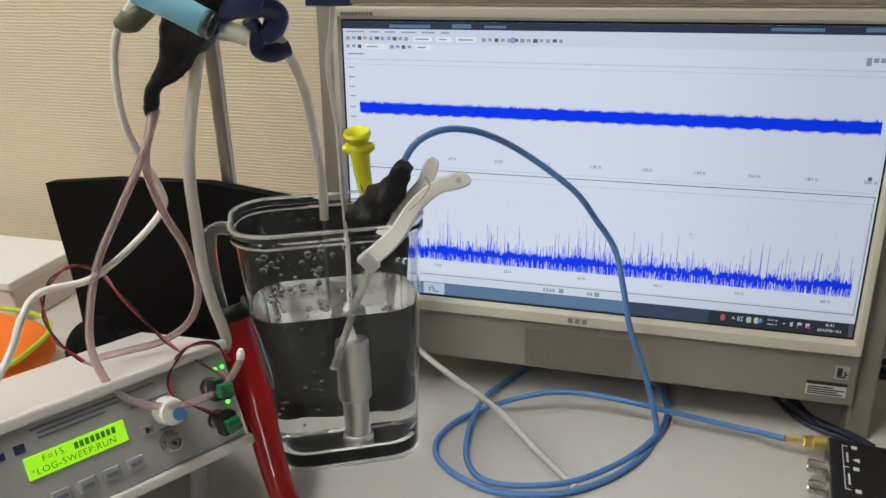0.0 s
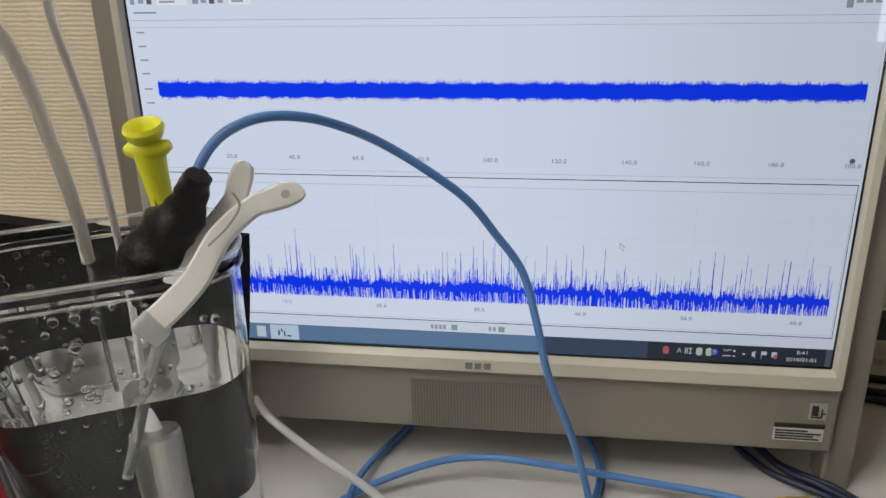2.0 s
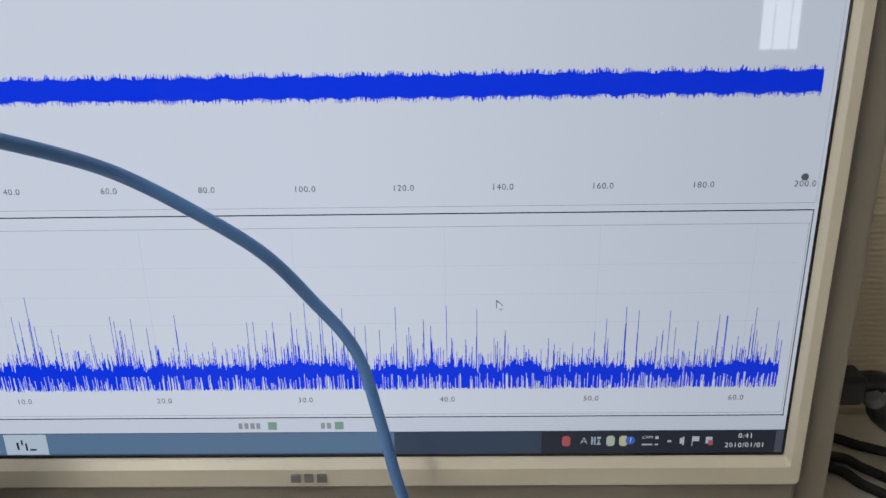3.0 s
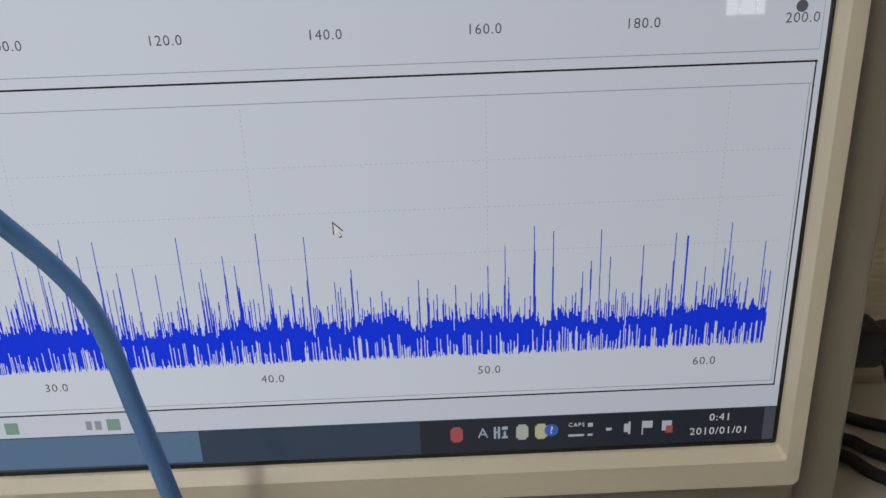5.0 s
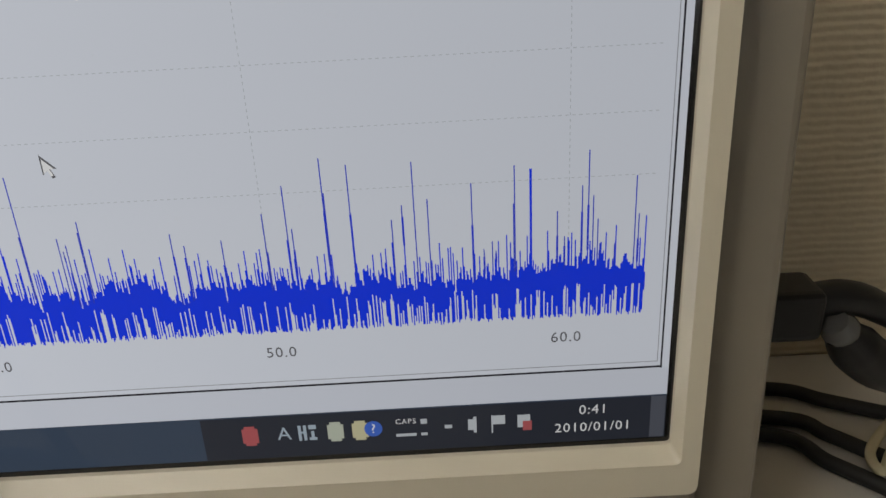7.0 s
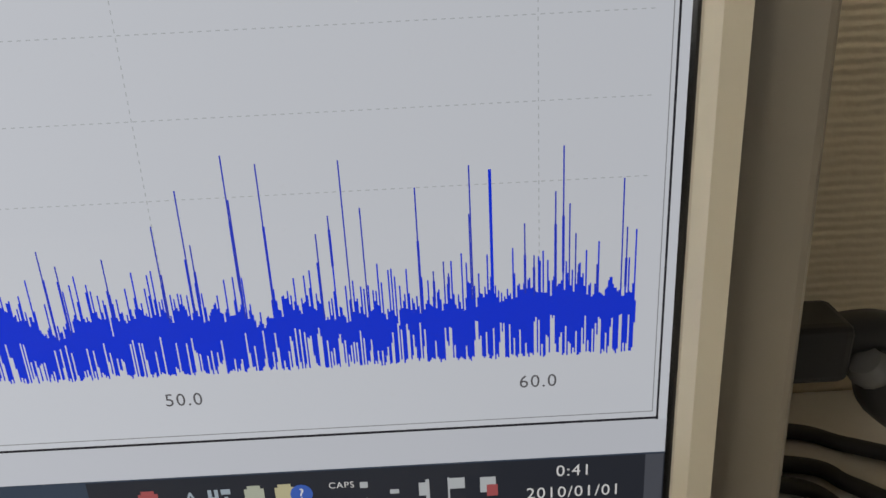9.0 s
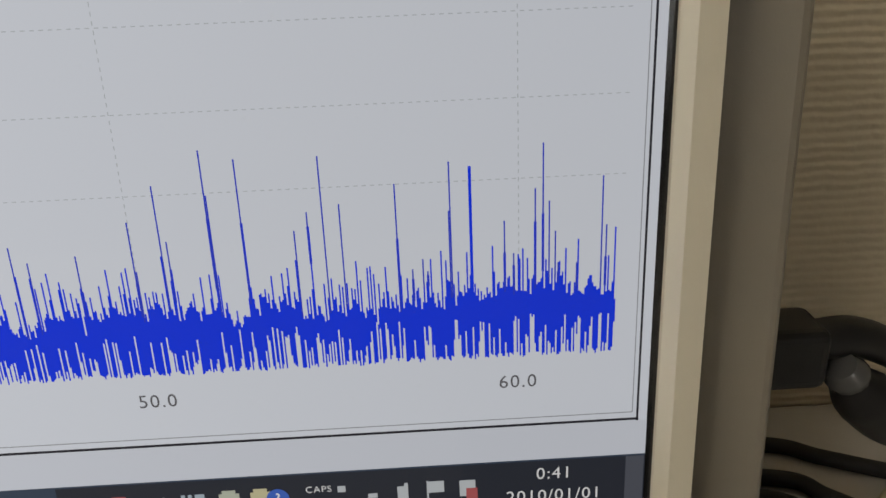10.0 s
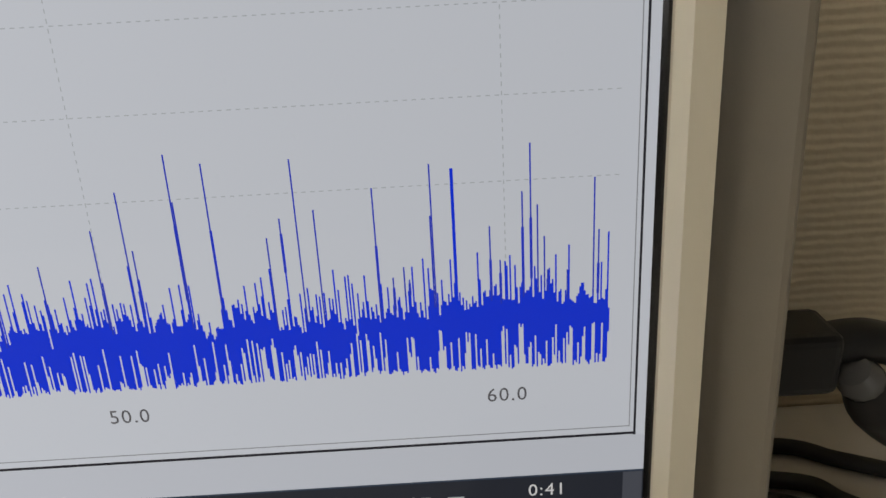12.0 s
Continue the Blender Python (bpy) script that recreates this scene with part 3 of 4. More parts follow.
# arrow pointer
bm = bmesh.new()
px, pz = laid(-0.1528, 0.0875)
bm.faces.new([bm.verts.new(MON @ Vector((px + a, -0.0007, pz + b))) for a, b in ((0, 0), (0.0034, -0.0034), (0.0019, -0.0034), (0.0028, -0.0054), (0.0020, -0.0057), (0.0012, -0.0038), (0, -0.0048))])
part("pointer", bm, LETTER, display)
bm = bmesh.new()
bm.faces.new([bm.verts.new(MON @ Vector((px + 0.0004 + a * 0.74, -0.0009, pz - 0.0009 + b * 0.74))) for a, b in ((0, 0), (0.0034, -0.0034), (0.0019, -0.0034), (0.0028, -0.0054), (0.0020, -0.0057), (0.0012, -0.0038), (0, -0.0048))])
part("pointer_fill", bm, WHITE, display)

for ob in display.children:
    if ob.name.split(".")[0] in ("title_tab", "menu_word", "tool_mark", "tool_field", "tool_word", "field_word", "grey_rule", "dark_rule", "dotted_grid", "upper_trace", "lower_trace", "spike_layer",
                                 "axis_marks", "tray_glyph", "task_button", "task_glyph", "tray_mark", "status_marks", "status_boxes", "tray_icon"):
        ob["kind"] = "stuff"

# ---- clear water pitcher ----
PIT = pose(-0.4395, -0.1249, 0, 0, 0, 27.2)
RIM_Z, WATER_Z, FLOOR_Z = 0.2395, 0.1600, 0.0155


def pit_ring(z, inset=0.0, n=9):
    """The pitcher's outline at a height: a rounded oblong that widens upwards."""
    t = min(1.0, max(0.0, z / RIM_Z))
    hx, hy = 0.0637 + 0.0121 * t - inset, 0.0364 + 0.0106 * t - inset
    cx, cy = -0.0056 * t, -0.0182 * t
    r = min(hx, hy) * 0.72
    return [(cx + x, cy + y, z) for x, y in rounded(-hx, -hy, hx, hy, r, n)]


def loft(rings, m, cap_start=True, cap_end=True):
    bm = bmesh.new()
    rows = [[bm.verts.new(m @ Vector(q)) for q in ring] for ring in rings]
    n = len(rows[0])
    for a, b in zip(rows, rows[1:]):
        for k in range(n):
            bm.faces.new((a[k], a[(k + 1) % n], b[(k + 1) % n], b[k]))
    if cap_start:
        bm.faces.new(rows[0][::-1])
    if cap_end:
        bm.faces.new(rows[-1])
    return bm


pitcher = thing("water_pitcher", PIT @ Vector((0, 0, 0)), "clear plastic water pitcher two thirds full of water", "pitcher")
WALL = 0.0022
rings = [pit_ring(0.0004, 0.003), pit_ring(0.0016, 0.0008), pit_ring(0.004, 0.0)]
rings += [pit_ring(z) for z in np.linspace(0.02, RIM_Z - 0.012, 14)]
rings += [pit_ring(RIM_Z - 0.0105, -0.0018), pit_ring(RIM_Z - 0.0085, -0.0018), pit_ring(RIM_Z - 0.0070, 0.0), pit_ring(RIM_Z - 0.002, -0.0012), pit_ring(RIM_Z, -0.0006), pit_ring(RIM_Z, WALL - 0.0008)]
rings += [pit_ring(z, WALL) for z in np.linspace(RIM_Z - 0.003, FLOOR_Z + 0.006, 14)]
rings += [pit_ring(FLOOR_Z + 0.002, WALL + 0.002), pit_ring(FLOOR_Z, WALL + 0.006)]
part("body", loft(rings, PIT), CLEAR_PLASTIC, pitcher, "clear plastic body with a thick base", smooth=True).visible_shadow = False
# milky beads added to put bright highlights on the rim and foot edges
for nm, z, inset, r in (("rim_bead", RIM_Z - 0.0012, -0.0010, 0.0013), ("rim_bead", RIM_Z - 0.0120, -0.0012, 0.0008), ("foot_bead", 0.0030, 0.0004, 0.0022)):
    loop = [PIT @ Vector(q) for q in pit_ring(z, inset)]
    part(nm, bm_sweep(loop + loop[:2], r, 8, 1), GLINT_CLEAR, pitcher, "milky bead added as the bright highlight along the plastic's edge", smooth=True).visible_shadow = False
hx = -0.0800
part("handle", bm_sweep([PIT @ Vector(q) for q in ((hx + 0.001, -0.017, 0.229), (hx - 0.012, -0.017, 0.232), (hx - 0.021, -0.016, 0.221), (hx - 0.021, -0.013, 0.18), (hx - 0.015, -0.009, 0.126), (hx - 0.008, -0.006, 0.086),
                                                       (hx + 0.012, -0.005, 0.074))], [0.0045, 0.0047, 0.0049, 0.0047, 0.0047, 0.0043, 0.004], 12, 8, flat=1.5), HANDLE_CLEAR, pitcher, "clear plastic handle", smooth=True).visible_shadow = False

rings = [pit_ring(FLOOR_Z + 0.0004, WALL + 0.0062), pit_ring(FLOOR_Z + 0.0024, WALL + 0.0023)]
rings += [pit_ring(z, WALL + 0.0003) for z in np.linspace(FLOOR_Z + 0.0065, WATER_Z, 10)]
water = part("water", loft(rings, PIT), WATER, smooth=True)
water.visible_shadow = False
tagged(water, "clear still water standing inside the plastic pitcher", "water")

# drops and bubbles that cling to the inside of the front and the back wall
rng2 = random.Random(5)
drops, bubbles = bmesh.new(), bmesh.new()
for k in range(190):
    wet = k >= 140
    u = rng2.uniform(-0.062, 0.055)
    z = rng2.uniform(0.05, WATER_Z - 0.004) if wet else rng2.uniform(WATER_Z + 0.003, RIM_Z - 0.012)
    if rng2.random() < 0.55:
        u = rng2.uniform(-0.062, -0.012)
    t = z / RIM_Z
    front = rng2.random() < 0.7
    y = -0.0182 * t + (-1 if front else 1) * (0.0364 + 0.0106 * t - WALL - 0.0006 - (0.002 if wet else 0))
    r = rng2.choice((0.0009, 0.0012, 0.0016, 0.0021, 0.0028)) * (0.6 if wet else 1)
    one = bmesh.new()
    bmesh.ops.create_icosphere(one, subdivisions=2, radius=r)
    one.transform(PIT @ Matrix.Translation((u, y, z)) @ Matrix.Diagonal((1, 0.5, 1.05, 1)))
    merge(bubbles if wet else drops, one)
ob = part("drops", drops, DROP, smooth=True)
tagged(ob, "small water drops clinging to the pitcher's inner wall", "water drops", kind="stuff")
ob = part("bubbles", bubbles, AIR, smooth=True)
tagged(ob, "small air bubbles in the pitcher's water", "bubbles", kind="stuff")

# ---- in and on the pitcher ----
CYL = pose(-0.4306, -0.1259, FLOOR_Z + 0.0005) @ Matrix.Scale(0.90, 4)
probe = thing("metal_probe", CYL.translation, "stepped satin aluminium cylinder with a white tip, standing in the water", "probe")
part("foot_flange", bm_lathe([(0.0145, 0), (0.0155, 0.001), (0.0155, 0.006), (0.0145, 0.007), (0.0125, 0.0075)], CYL), ALUMINIUM, probe, smooth=False)
part("lower_barrel", bm_lathe([(0.0125, 0.0075), (0.0128, 0.012), (0.0128, 0.048), (0.0120, 0.049)], CYL), ALUMINIUM, probe)
part("upper_barrel", bm_lathe([(0.0150, 0.0492), (0.0165, 0.052), (0.0165, 0.114), (0.0155, 0.1175), (0.006, 0.1185)], CYL), ALUMINIUM, probe)
part("tip", bm_lathe([(0.0055, 0.1187), (0.0046, 0.122), (0.0018, 0.133), (0.0009, 0.135)], CYL), WHITE_PLASTIC, probe, "white cone tip")

rod = part("glass_rod", bm_sweep([(-0.3863, -0.1650, 0.2133), (-0.4113, -0.1592, 0.1606), (-0.4377, -0.1511, 0.1014)], 0.0033, 12, 6), SMOKY_ROD, smooth=True)
tagged(rod, "greyish clear rod held by the white peg, dipping into water", "rod")

ob = part("tape_boot", bm_sweep([(-0.3628, -0.1538, 0.2855), (-0.3686, -0.1530, 0.2760), (-0.3769, -0.1508, 0.2627), (-0.3878, -0.1487, 0.2478), (-0.3969, -0.1469, 0.2328), (-0.4008, -0.1480, 0.2145), (-0.3985, -0.1496, 0.2069)],
                                [0.0062, 0.0085, 0.0120, 0.0165, 0.0200, 0.0130, 0.004], 18, 8), TAPE, smooth=True)
for v in ob.data.vertices:
    d = noise.noise(v.co * 80) * 0.0034 + noise.noise(v.co * 240) * 0.0011
    v.co += v.normal * d
tagged(ob, "lumpy black tape round a blue cable's end in the pitcher", "taped cable end")
ob = part("tape_plug", bm_sweep([(-0.4008, -0.1349, 0.2330), (-0.4144, -0.1248, 0.2314), (-0.4286, -0.1190, 0.2310)], [0.012, 0.011, 0.006], 14, 6), TAPE, ob, smooth=True)

peg = thing("clothes_peg", (-0.3817, -0.1775, 0.2187), "white plastic clothes peg gripping the pitcher's rim", "clothes peg")


def ribbon(points, widths, thick, facing, steps=6):
    """A flat moulded strip along a path, its broad side turned to a direction, with softened edges."""
    path = smooth_path(points, steps)
    n = len(path)
    ws = [float(w) for w in np.interp(np.linspace(0, len(widths) - 1, n), range(len(widths)), widths)]
    bm, rings, facing = bmesh.new(), [], Vector(facing).normalized()
    for i, q in enumerate(path):
        t = (path[min(i + 1, n - 1)] - path[max(i - 1, 0)]).normalized()
        out = (facing - t * facing.dot(t)).normalized()
        side = t.cross(out)
        w, h, c = ws[i], thick / 2, thick * 0.25
        rings.append([bm.verts.new(q + side * a + out * b) for a, b in ((w, h - c), (w - c, h), (-w + c, h), (-w, h - c), (-w, -h + c), (-w + c, -h), (w - c, -h), (w, -h + c))])
    for r, s in zip(rings, rings[1:]):
        for k in range(8):
            bm.faces.new((r[k], r[(k + 1) % 8], s[(k + 1) % 8], s[k]))
    bm.faces.new(rings[0][::-1])
    bm.faces.new(rings[-1])
    return bm


TO_VIEW = (0.28, -0.86, 0.42)
arm = part("arm", ribbon([(-0.3184, -0.1340, 0.2724), (-0.3201, -0.1355, 0.2716), (-0.3259, -0.1391, 0.2707), (-0.3329, -0.1431, 0.2690), (-0.3408, -0.1476, 0.2667), (-0.3544, -0.1579, 0.2552), (-0.3656, -0.1677, 0.2363), (-0.3759, -0.1762, 0.2253), (-0.3837, -0.1813, 0.2187)],
                         [0.0020, 0.0052, 0.0066, 0.0060, 0.0054, 0.0060, 0.0066, 0.0070, 0.0068], 0.0050, TO_VIEW), WHITE_PLASTIC, peg, "long white peg arm")
part("eyelet", bm_lathe([(0.0014, 0), (0.0022, 0.0001), (0.0022, 0.0006), (0.0014, 0.0007)], Matrix.Translation((-0.3249, -0.1408, 0.2719)) @ Vector(TO_VIEW).to_track_quat("Z", "Y").to_matrix().to_4x4(), 16), SILVERY, arm)
part("arm", ribbon([(-0.3446, -0.1379, 0.2875), (-0.3454, -0.1387, 0.2855), (-0.3480, -0.1398, 0.2786), (-0.3524, -0.1420, 0.2677), (-0.3629, -0.1469, 0.2549), (-0.3736, -0.1541, 0.2415), (-0.3820, -0.1617, 0.2288)],
                   [0.0018, 0.0048, 0.0062, 0.0056, 0.0056, 0.0060, 0.0058], 0.0050, TO_VIEW), WHITE_PLASTIC, peg, "white peg arm")
part("grip_pad", bm_box((-0.008, -0.0045, -0.006), (0.008, 0.0045, 0.005), pose(-0.3850, -0.1830, 0.2160, 0, 48, 20), 0.0015), mat("peg_pad_grey", (0.55, 0.54, 0.54), 0.5, vary=0.04), peg, "grey grip pad")
part("spring", bm_sweep([(-0.3507, -0.1457, 0.2735), (-0.3471, -0.1515, 0.2748), (-0.3439, -0.1547, 0.2696), (-0.3491, -0.1595, 0.2611), (-0.3576, -0.1661, 0.2533)], 0.0006, 8, 8), STEEL, peg, "bent wire spring")

clip = thing("yellow_clip", (-0.4297, -0.0678, 0.2280), "bright yellow plastic clip on the pitcher's rear rim", "clip")
part("shank", bm_sweep([(-0.4274, -0.0721, 0.2163), (-0.4298, -0.0712, 0.2346), (-0.4328, -0.0695, 0.2551), (-0.4349, -0.0678, 0.2710)], [0.0058, 0.0070, 0.0084, 0.0100], 14, 6, flat=0.6), YELLOW, clip, smooth=True)
part("collar", bm_sweep([(-0.4488, -0.0702, 0.2712), (-0.4436, -0.0699, 0.2721), (-0.4348, -0.0694, 0.2721), (-0.4268, -0.0681, 0.2731), (-0.4211, -0.0670, 0.2751)], [0.003, 0.0058, 0.0066, 0.0058, 0.003], 12, 6), YELLOW, clip, "wide yellow collar", smooth=True)
part("head", bm_lathe([(0.0072, 0), (0.0105, 0.004), (0.0125, 0.0095), (0.0112, 0.0125), (0.0080, 0.0105), (0.0064, 0.005)], pose(-0.4360, -0.0660, 0.2755, 12, 0, 0), 20), YELLOW, clip, "cupped yellow head", smooth=True)
part("slit", bm_sweep([(-0.4347, -0.0749, 0.2578), (-0.4329, -0.0757, 0.2448), (-0.4302, -0.0767, 0.2336)], 0.0007, 6, 5), INK, clip, "dark slot")

# ---- red cutter leaning on the pitcher ----
cutter = thing("red_cutter", (-0.4412, -0.2468, 0.0000), "glossy red plastic handled cutter leaning against the pitcher's handle", "cutter")
RP = [(-0.4971, -0.2018, 0.1633), (-0.4910, -0.2038, 0.1331), (-0.4810, -0.2118, 0.1045), (-0.4716, -0.2195, 0.0743), (-0.4606, -0.2282, 0.0404), (-0.4487, -0.2351, 0.0102), (-0.4366, -0.2536, 0.0080)]
part("handle", bm_sweep(RP, [0.0135, 0.0150, 0.0152, 0.0125, 0.0112, 0.0115, 0.0100], 16, 8, flat=0.72), RED_PLASTIC, cutter, "glossy red handle", smooth=True)
part("collar", bm_sweep([(-0.5001, -0.1999, 0.1732), (-0.4982, -0.2013, 0.1680), (-0.4966, -0.2022, 0.1624)], [0.0105, 0.0140, 0.0145], 16, 4, flat=0.74), TAPE, cutter, "black end collar", smooth=True)
part("blade_chain", bm_sweep([(-0.4880, -0.1926, 0.1598), (-0.4795, -0.1980, 0.1380), (-0.4705, -0.2040, 0.1163), (-0.4656, -0.2079, 0.1058)], [0.0015, 0.0028, 0.003, 0.0012], 8, 8, flat=0.4), NICKEL, cutter, "bright metal strip", smooth=True)

# ---- tilted signal generator ----
GO, TAU, YAW = Vector((-0.5296, -0.3075, 0.1318)), radians(18.77), radians(58.13)
E1, EN = Vector((math.cos(YAW), math.sin(YAW), 0)), Vector((math.sin(YAW), -math.cos(YAW), 0))
EU = Vector((0, 0, 1)) * math.cos(TAU) - EN * math.sin(TAU)
ED = -EN * math.cos(TAU) - Vector((0, 0, 1)) * math.sin(TAU)
GEN = Matrix((*[(E1[i], ED[i], EU[i], GO[i]) for i in range(3)], (0, 0, 0, 1))) @ Matrix.Scale(0.9256, 4)   # x along the panel, y into the case, z up the panel
generator = thing("signal_generator", GO + E1 * -0.04 + ED * 0.1 - Vector((0, 0, 0.15)), "off-white bench signal generator with lit green display, tilted up", "signal generator")


def gbox(x0, z0, x1, z1, y0, y1, bevel=0.0, bm=None):
    return bm_box((x0, y0, z0), (x1, y1, z1), GEN, bevel, 2, bm)


part("case", gbox(-0.175, -0.061, 0.094, 0.0310, 0.006, 0.200, 0.003), CASE_WHITE, generator, "off-white sheet metal case")
part("front_panel", gbox(-0.170, -0.0520, 0.0895, 0.0225, 0.0, 0.0058, 0.001), PANEL_GREY, generator, "grey front panel")
part("top_lip", gbox(-0.176, 0.0228, 0.095, 0.0315, -0.004, 0.0058, 0.002), CASE_WHITE, generator)
part("bottom_lip", gbox(-0.176, -0.0612, 0.095, -0.0525, -0.004, 0.0058, 0.002), CASE_WHITE, generator)
part("display_window", gbox(-0.0715, -0.0168, 0.0, 0.0, -0.0012, 0.001, 0.0004), LCD_GREEN, generator, "lit yellow-green display")
part("display_line", text_bm("F=15.", 0.0068, GEN @ pose(-0.0600, -0.0016, -0.0046), "LEFT"), LCD_DARK, generator)
for k in range(8):
    x = -0.0375 + k * 0.0039
    part("display_figure", gbox(x, -0.0072, x + 0.0028, -0.0022, -0.0016, -0.0013), LCD_DARK, generator)
part("display_line", text_bm("*LOG-SWEEP:RUN", 0.0068, GEN @ pose(-0.0690, -0.0016, -0.0122), "LEFT"), LCD_DARK, generator)
for k, w in enumerate((0.010, 0.008, 0.009, 0.011, 0.009, 0.008, 0.009)):
    x = -0.150 + k * 0.0125
    part("maker_mark", gbox(x, 0.0045, x + w * 0.8, 0.0110 - (k % 2) * 0.0012, -0.0006, 0.001), PRINT_BLUE, generator)
for x0, x1, z in ((-0.058, 0.006, 0.0135), (-0.058, -0.010, 0.0098), (-0.062, 0.030, 0.0172), (0.008, 0.038, 0.0052), (0.024, 0.036, -0.0205)):
    part("panel_print", gbox(x0, z, x1, z + 0.0016, -0.0005, 0.001), PRINT_GREY, generator)
knob = part("tuning_knob", bm_lathe([(0.0112, 0), (0.0112, 0.004), (0.0104, 0.016), (0.0092, 0.0175)], GEN @ pose(0.033, -0.0005, -0.0060, 90, 0, 0), 28), WHITE_PLASTIC, generator, "white tuning knob")
part("knob_cap", bm_lathe([(0.0052, 0), (0.0052, 0.0012)], GEN @ pose(0.0365, -0.0182, -0.0085, 90, 0, 0), 20), KNOB_BLUE, knob, "blue cap")
for x, flip in ((0.0150, 1), (0.0425, -1)):
    key = part("arrow_key", gbox(x - 0.0052, -0.0195, x + 0.0052, -0.0105, -0.0024, 0.001, 0.0012), KEY, generator)
    part("arrow", bm_plate([(-0.0018 * flip, -0.0026), (-0.0018 * flip, 0.0026), (0.0022 * -flip * -1, 0.0)] if flip > 0 else [(0.0018, -0.0026), (-0.0022, 0.0), (0.0018, 0.0026)], 0.0003,
                           GEN @ pose(x, -0.0029, -0.0150)), INK, key)
for x in (-0.055, -0.0365, -0.0185, 0.0):
    key = part("square_key", gbox(x - 0.0065, -0.0410, x + 0.0065, -0.0310, -0.0024, 0.001, 0.0012), KEY, generator)
    part("key_print", gbox(x - 0.0040, -0.0372, x + 0.0040, -0.0348, -0.0029, -0.0023), PRINT_GREY, key)


def bnc(x, z, parent_thing):
    m = GEN @ pose(x, 0, z, 90, 0, 0)
    jack = part("socket", bm_lathe([(0.0085, 0), (0.0085, 0.0022), (0.0060, 0.0026), (0.0060, 0.0125), (0.0050, 0.0130), (0.0042, 0.0100)], m, 24), NICKEL, parent_thing, "nickel coaxial socket")
    part("socket_core", bm_lathe([(0.0040, 0.006), (0.0040, 0.0098), (0.0012, 0.0100), (0.0012, 0.0125)], m, 16), INK, jack)
    return jack


bnc(0.0290, -0.0310, generator)
for x, z in ((0.0715, -0.0020), (0.0700, -0.0300)):
    bnc(x, z, generator)
for x, z in ((0.0800, 0.0100), (0.0865, 0.0100), (0.0830, -0.0195)):
    part("indicator", bm_lathe([(0.0014, 0), (0.0014, 0.0015), (0.0006, 0.0022)], GEN @ pose(x, 0, z, 90, 0, 0), 12), LED_GREEN, generator, "lit green indicator")
# swung-down carrying handle that props up the front
for x in (-0.150, 0.058):
    top, foot = GEN @ Vector((x, 0.03, -0.058)), GEN @ Vector((x, 0.05, -0.058))
    foot.z = 0.006
    part("prop_arm", bm_sweep([top, top.lerp(foot, 0.5), foot], 0.007, 10, 3, flat=0.45), KEY, generator, "grey prop arm")
a, b = GEN @ Vector((-0.150, 0.05, -0.058)), GEN @ Vector((0.058, 0.05, -0.058))
a.z = b.z = 0.007
part("prop_bar", bm_sweep([a, a.lerp(b, 0.5), b], 0.007, 10, 3), PANEL_GREY, generator, "grey prop bar")
for x in (-0.15, 0.07):
    q = GEN @ Vector((x, 0.185, -0.061))
    part("rear_foot", bm_lathe([(0.008, 0.0), (0.008, q.z + 0.004)], Matrix.Translation((q.x, q.y, 0.0)), 14), RUBBER, generator)

# terminal adapters on two of the sockets
for (x, z), twist in (((0.0715, -0.0020), 12), ((0.0700, -0.0300), -8)):
    m = GEN @ pose(x, -0.0125, z, 0, twist, 0)
    ad = thing("terminal_adapter", m.translation, "green screw terminal on a black plug, fitted to the generator's socket", "adapter", "terminal adapters")
    part("plug_body", bm_box((-0.0080, -0.0150, -0.0085), (0.0080, 0.0, 0.0085), m, 0.002), BLACK_PLASTIC, ad)
    tb = part("terminal_block", bm_box((-0.0056, -0.0240, -0.0052), (0.0056, -0.0152, 0.0052), m, 0.0008), BOARD_GREEN, ad, "green terminal block")
    for dx in (-0.0032, 0.0032):
        part("terminal_screw", bm_lathe([(0.0019, 0), (0.0019, 0.0008)], m @ pose(dx * 0.9, -0.0242, 0.0, 90, 0, 0), 12), NICKEL, tb)

# ---- black backdrop board behind the pitcher ----
bm = bmesh.new()
top = [(-0.7130, -0.1379, 0.2440), (-0.6504, -0.1291, 0.2472), (-0.5665, -0.1107, 0.2438), (-0.4820, -0.0834, 0.2245), (-0.4272, -0.0698, 0.2181), (-0.3902, -0.0602, 0.2100)]
low = [(-0.7480, -0.1041, 0.0000), (-0.6783, -0.0906, 0.0000), (-0.5644, -0.0756, 0.0000), (-0.4841, -0.0565, 0.0000), (-0.4496, -0.0425, 0.0000), (-0.4277, -0.0323, 0.0000)]
rows = []
for k in range(9):
    t = k / 8
    rows.append([Vector(a).lerp(Vector(b), t) + Vector((0.006 * math.sin(3 * t + i) * (0.3 if 0 < i < 5 else 1 - i / 5), 0.003 * math.sin(5 * t + 2 * i), 0)) for i, (a, b) in enumerate(zip(low, top))])
front = [[bm.verts.new(q) for q in r] for r in rows]
back = [[bm.verts.new(q + Vector((0.003, 0.011, 0))) for q in r] for r in rows]
for k in range(8):
    for i in range(5):
        bm.faces.new((front[k][i], front[k][i + 1], front[k + 1][i + 1], front[k + 1][i]))
        bm.faces.new((back[k][i + 1], back[k][i], back[k + 1][i], back[k + 1][i + 1]))
    bm.faces.new((back[k][0], front[k][0], front[k + 1][0], back[k + 1][0]))
    bm.faces.new((front[k][5], back[k][5], back[k + 1][5], front[k + 1][5]))
for i in range(5):
    bm.faces.new((back[0][i], back[0][i + 1], front[0][i + 1], front[0][i]))
    bm.faces.new((front[8][i], front[8][i + 1], back[8][i + 1], back[8][i]))
board = thing("backdrop_board", (-0.5556, -0.0727, 0.0000), "black felt covered board standing behind the pitcher", "backdrop")
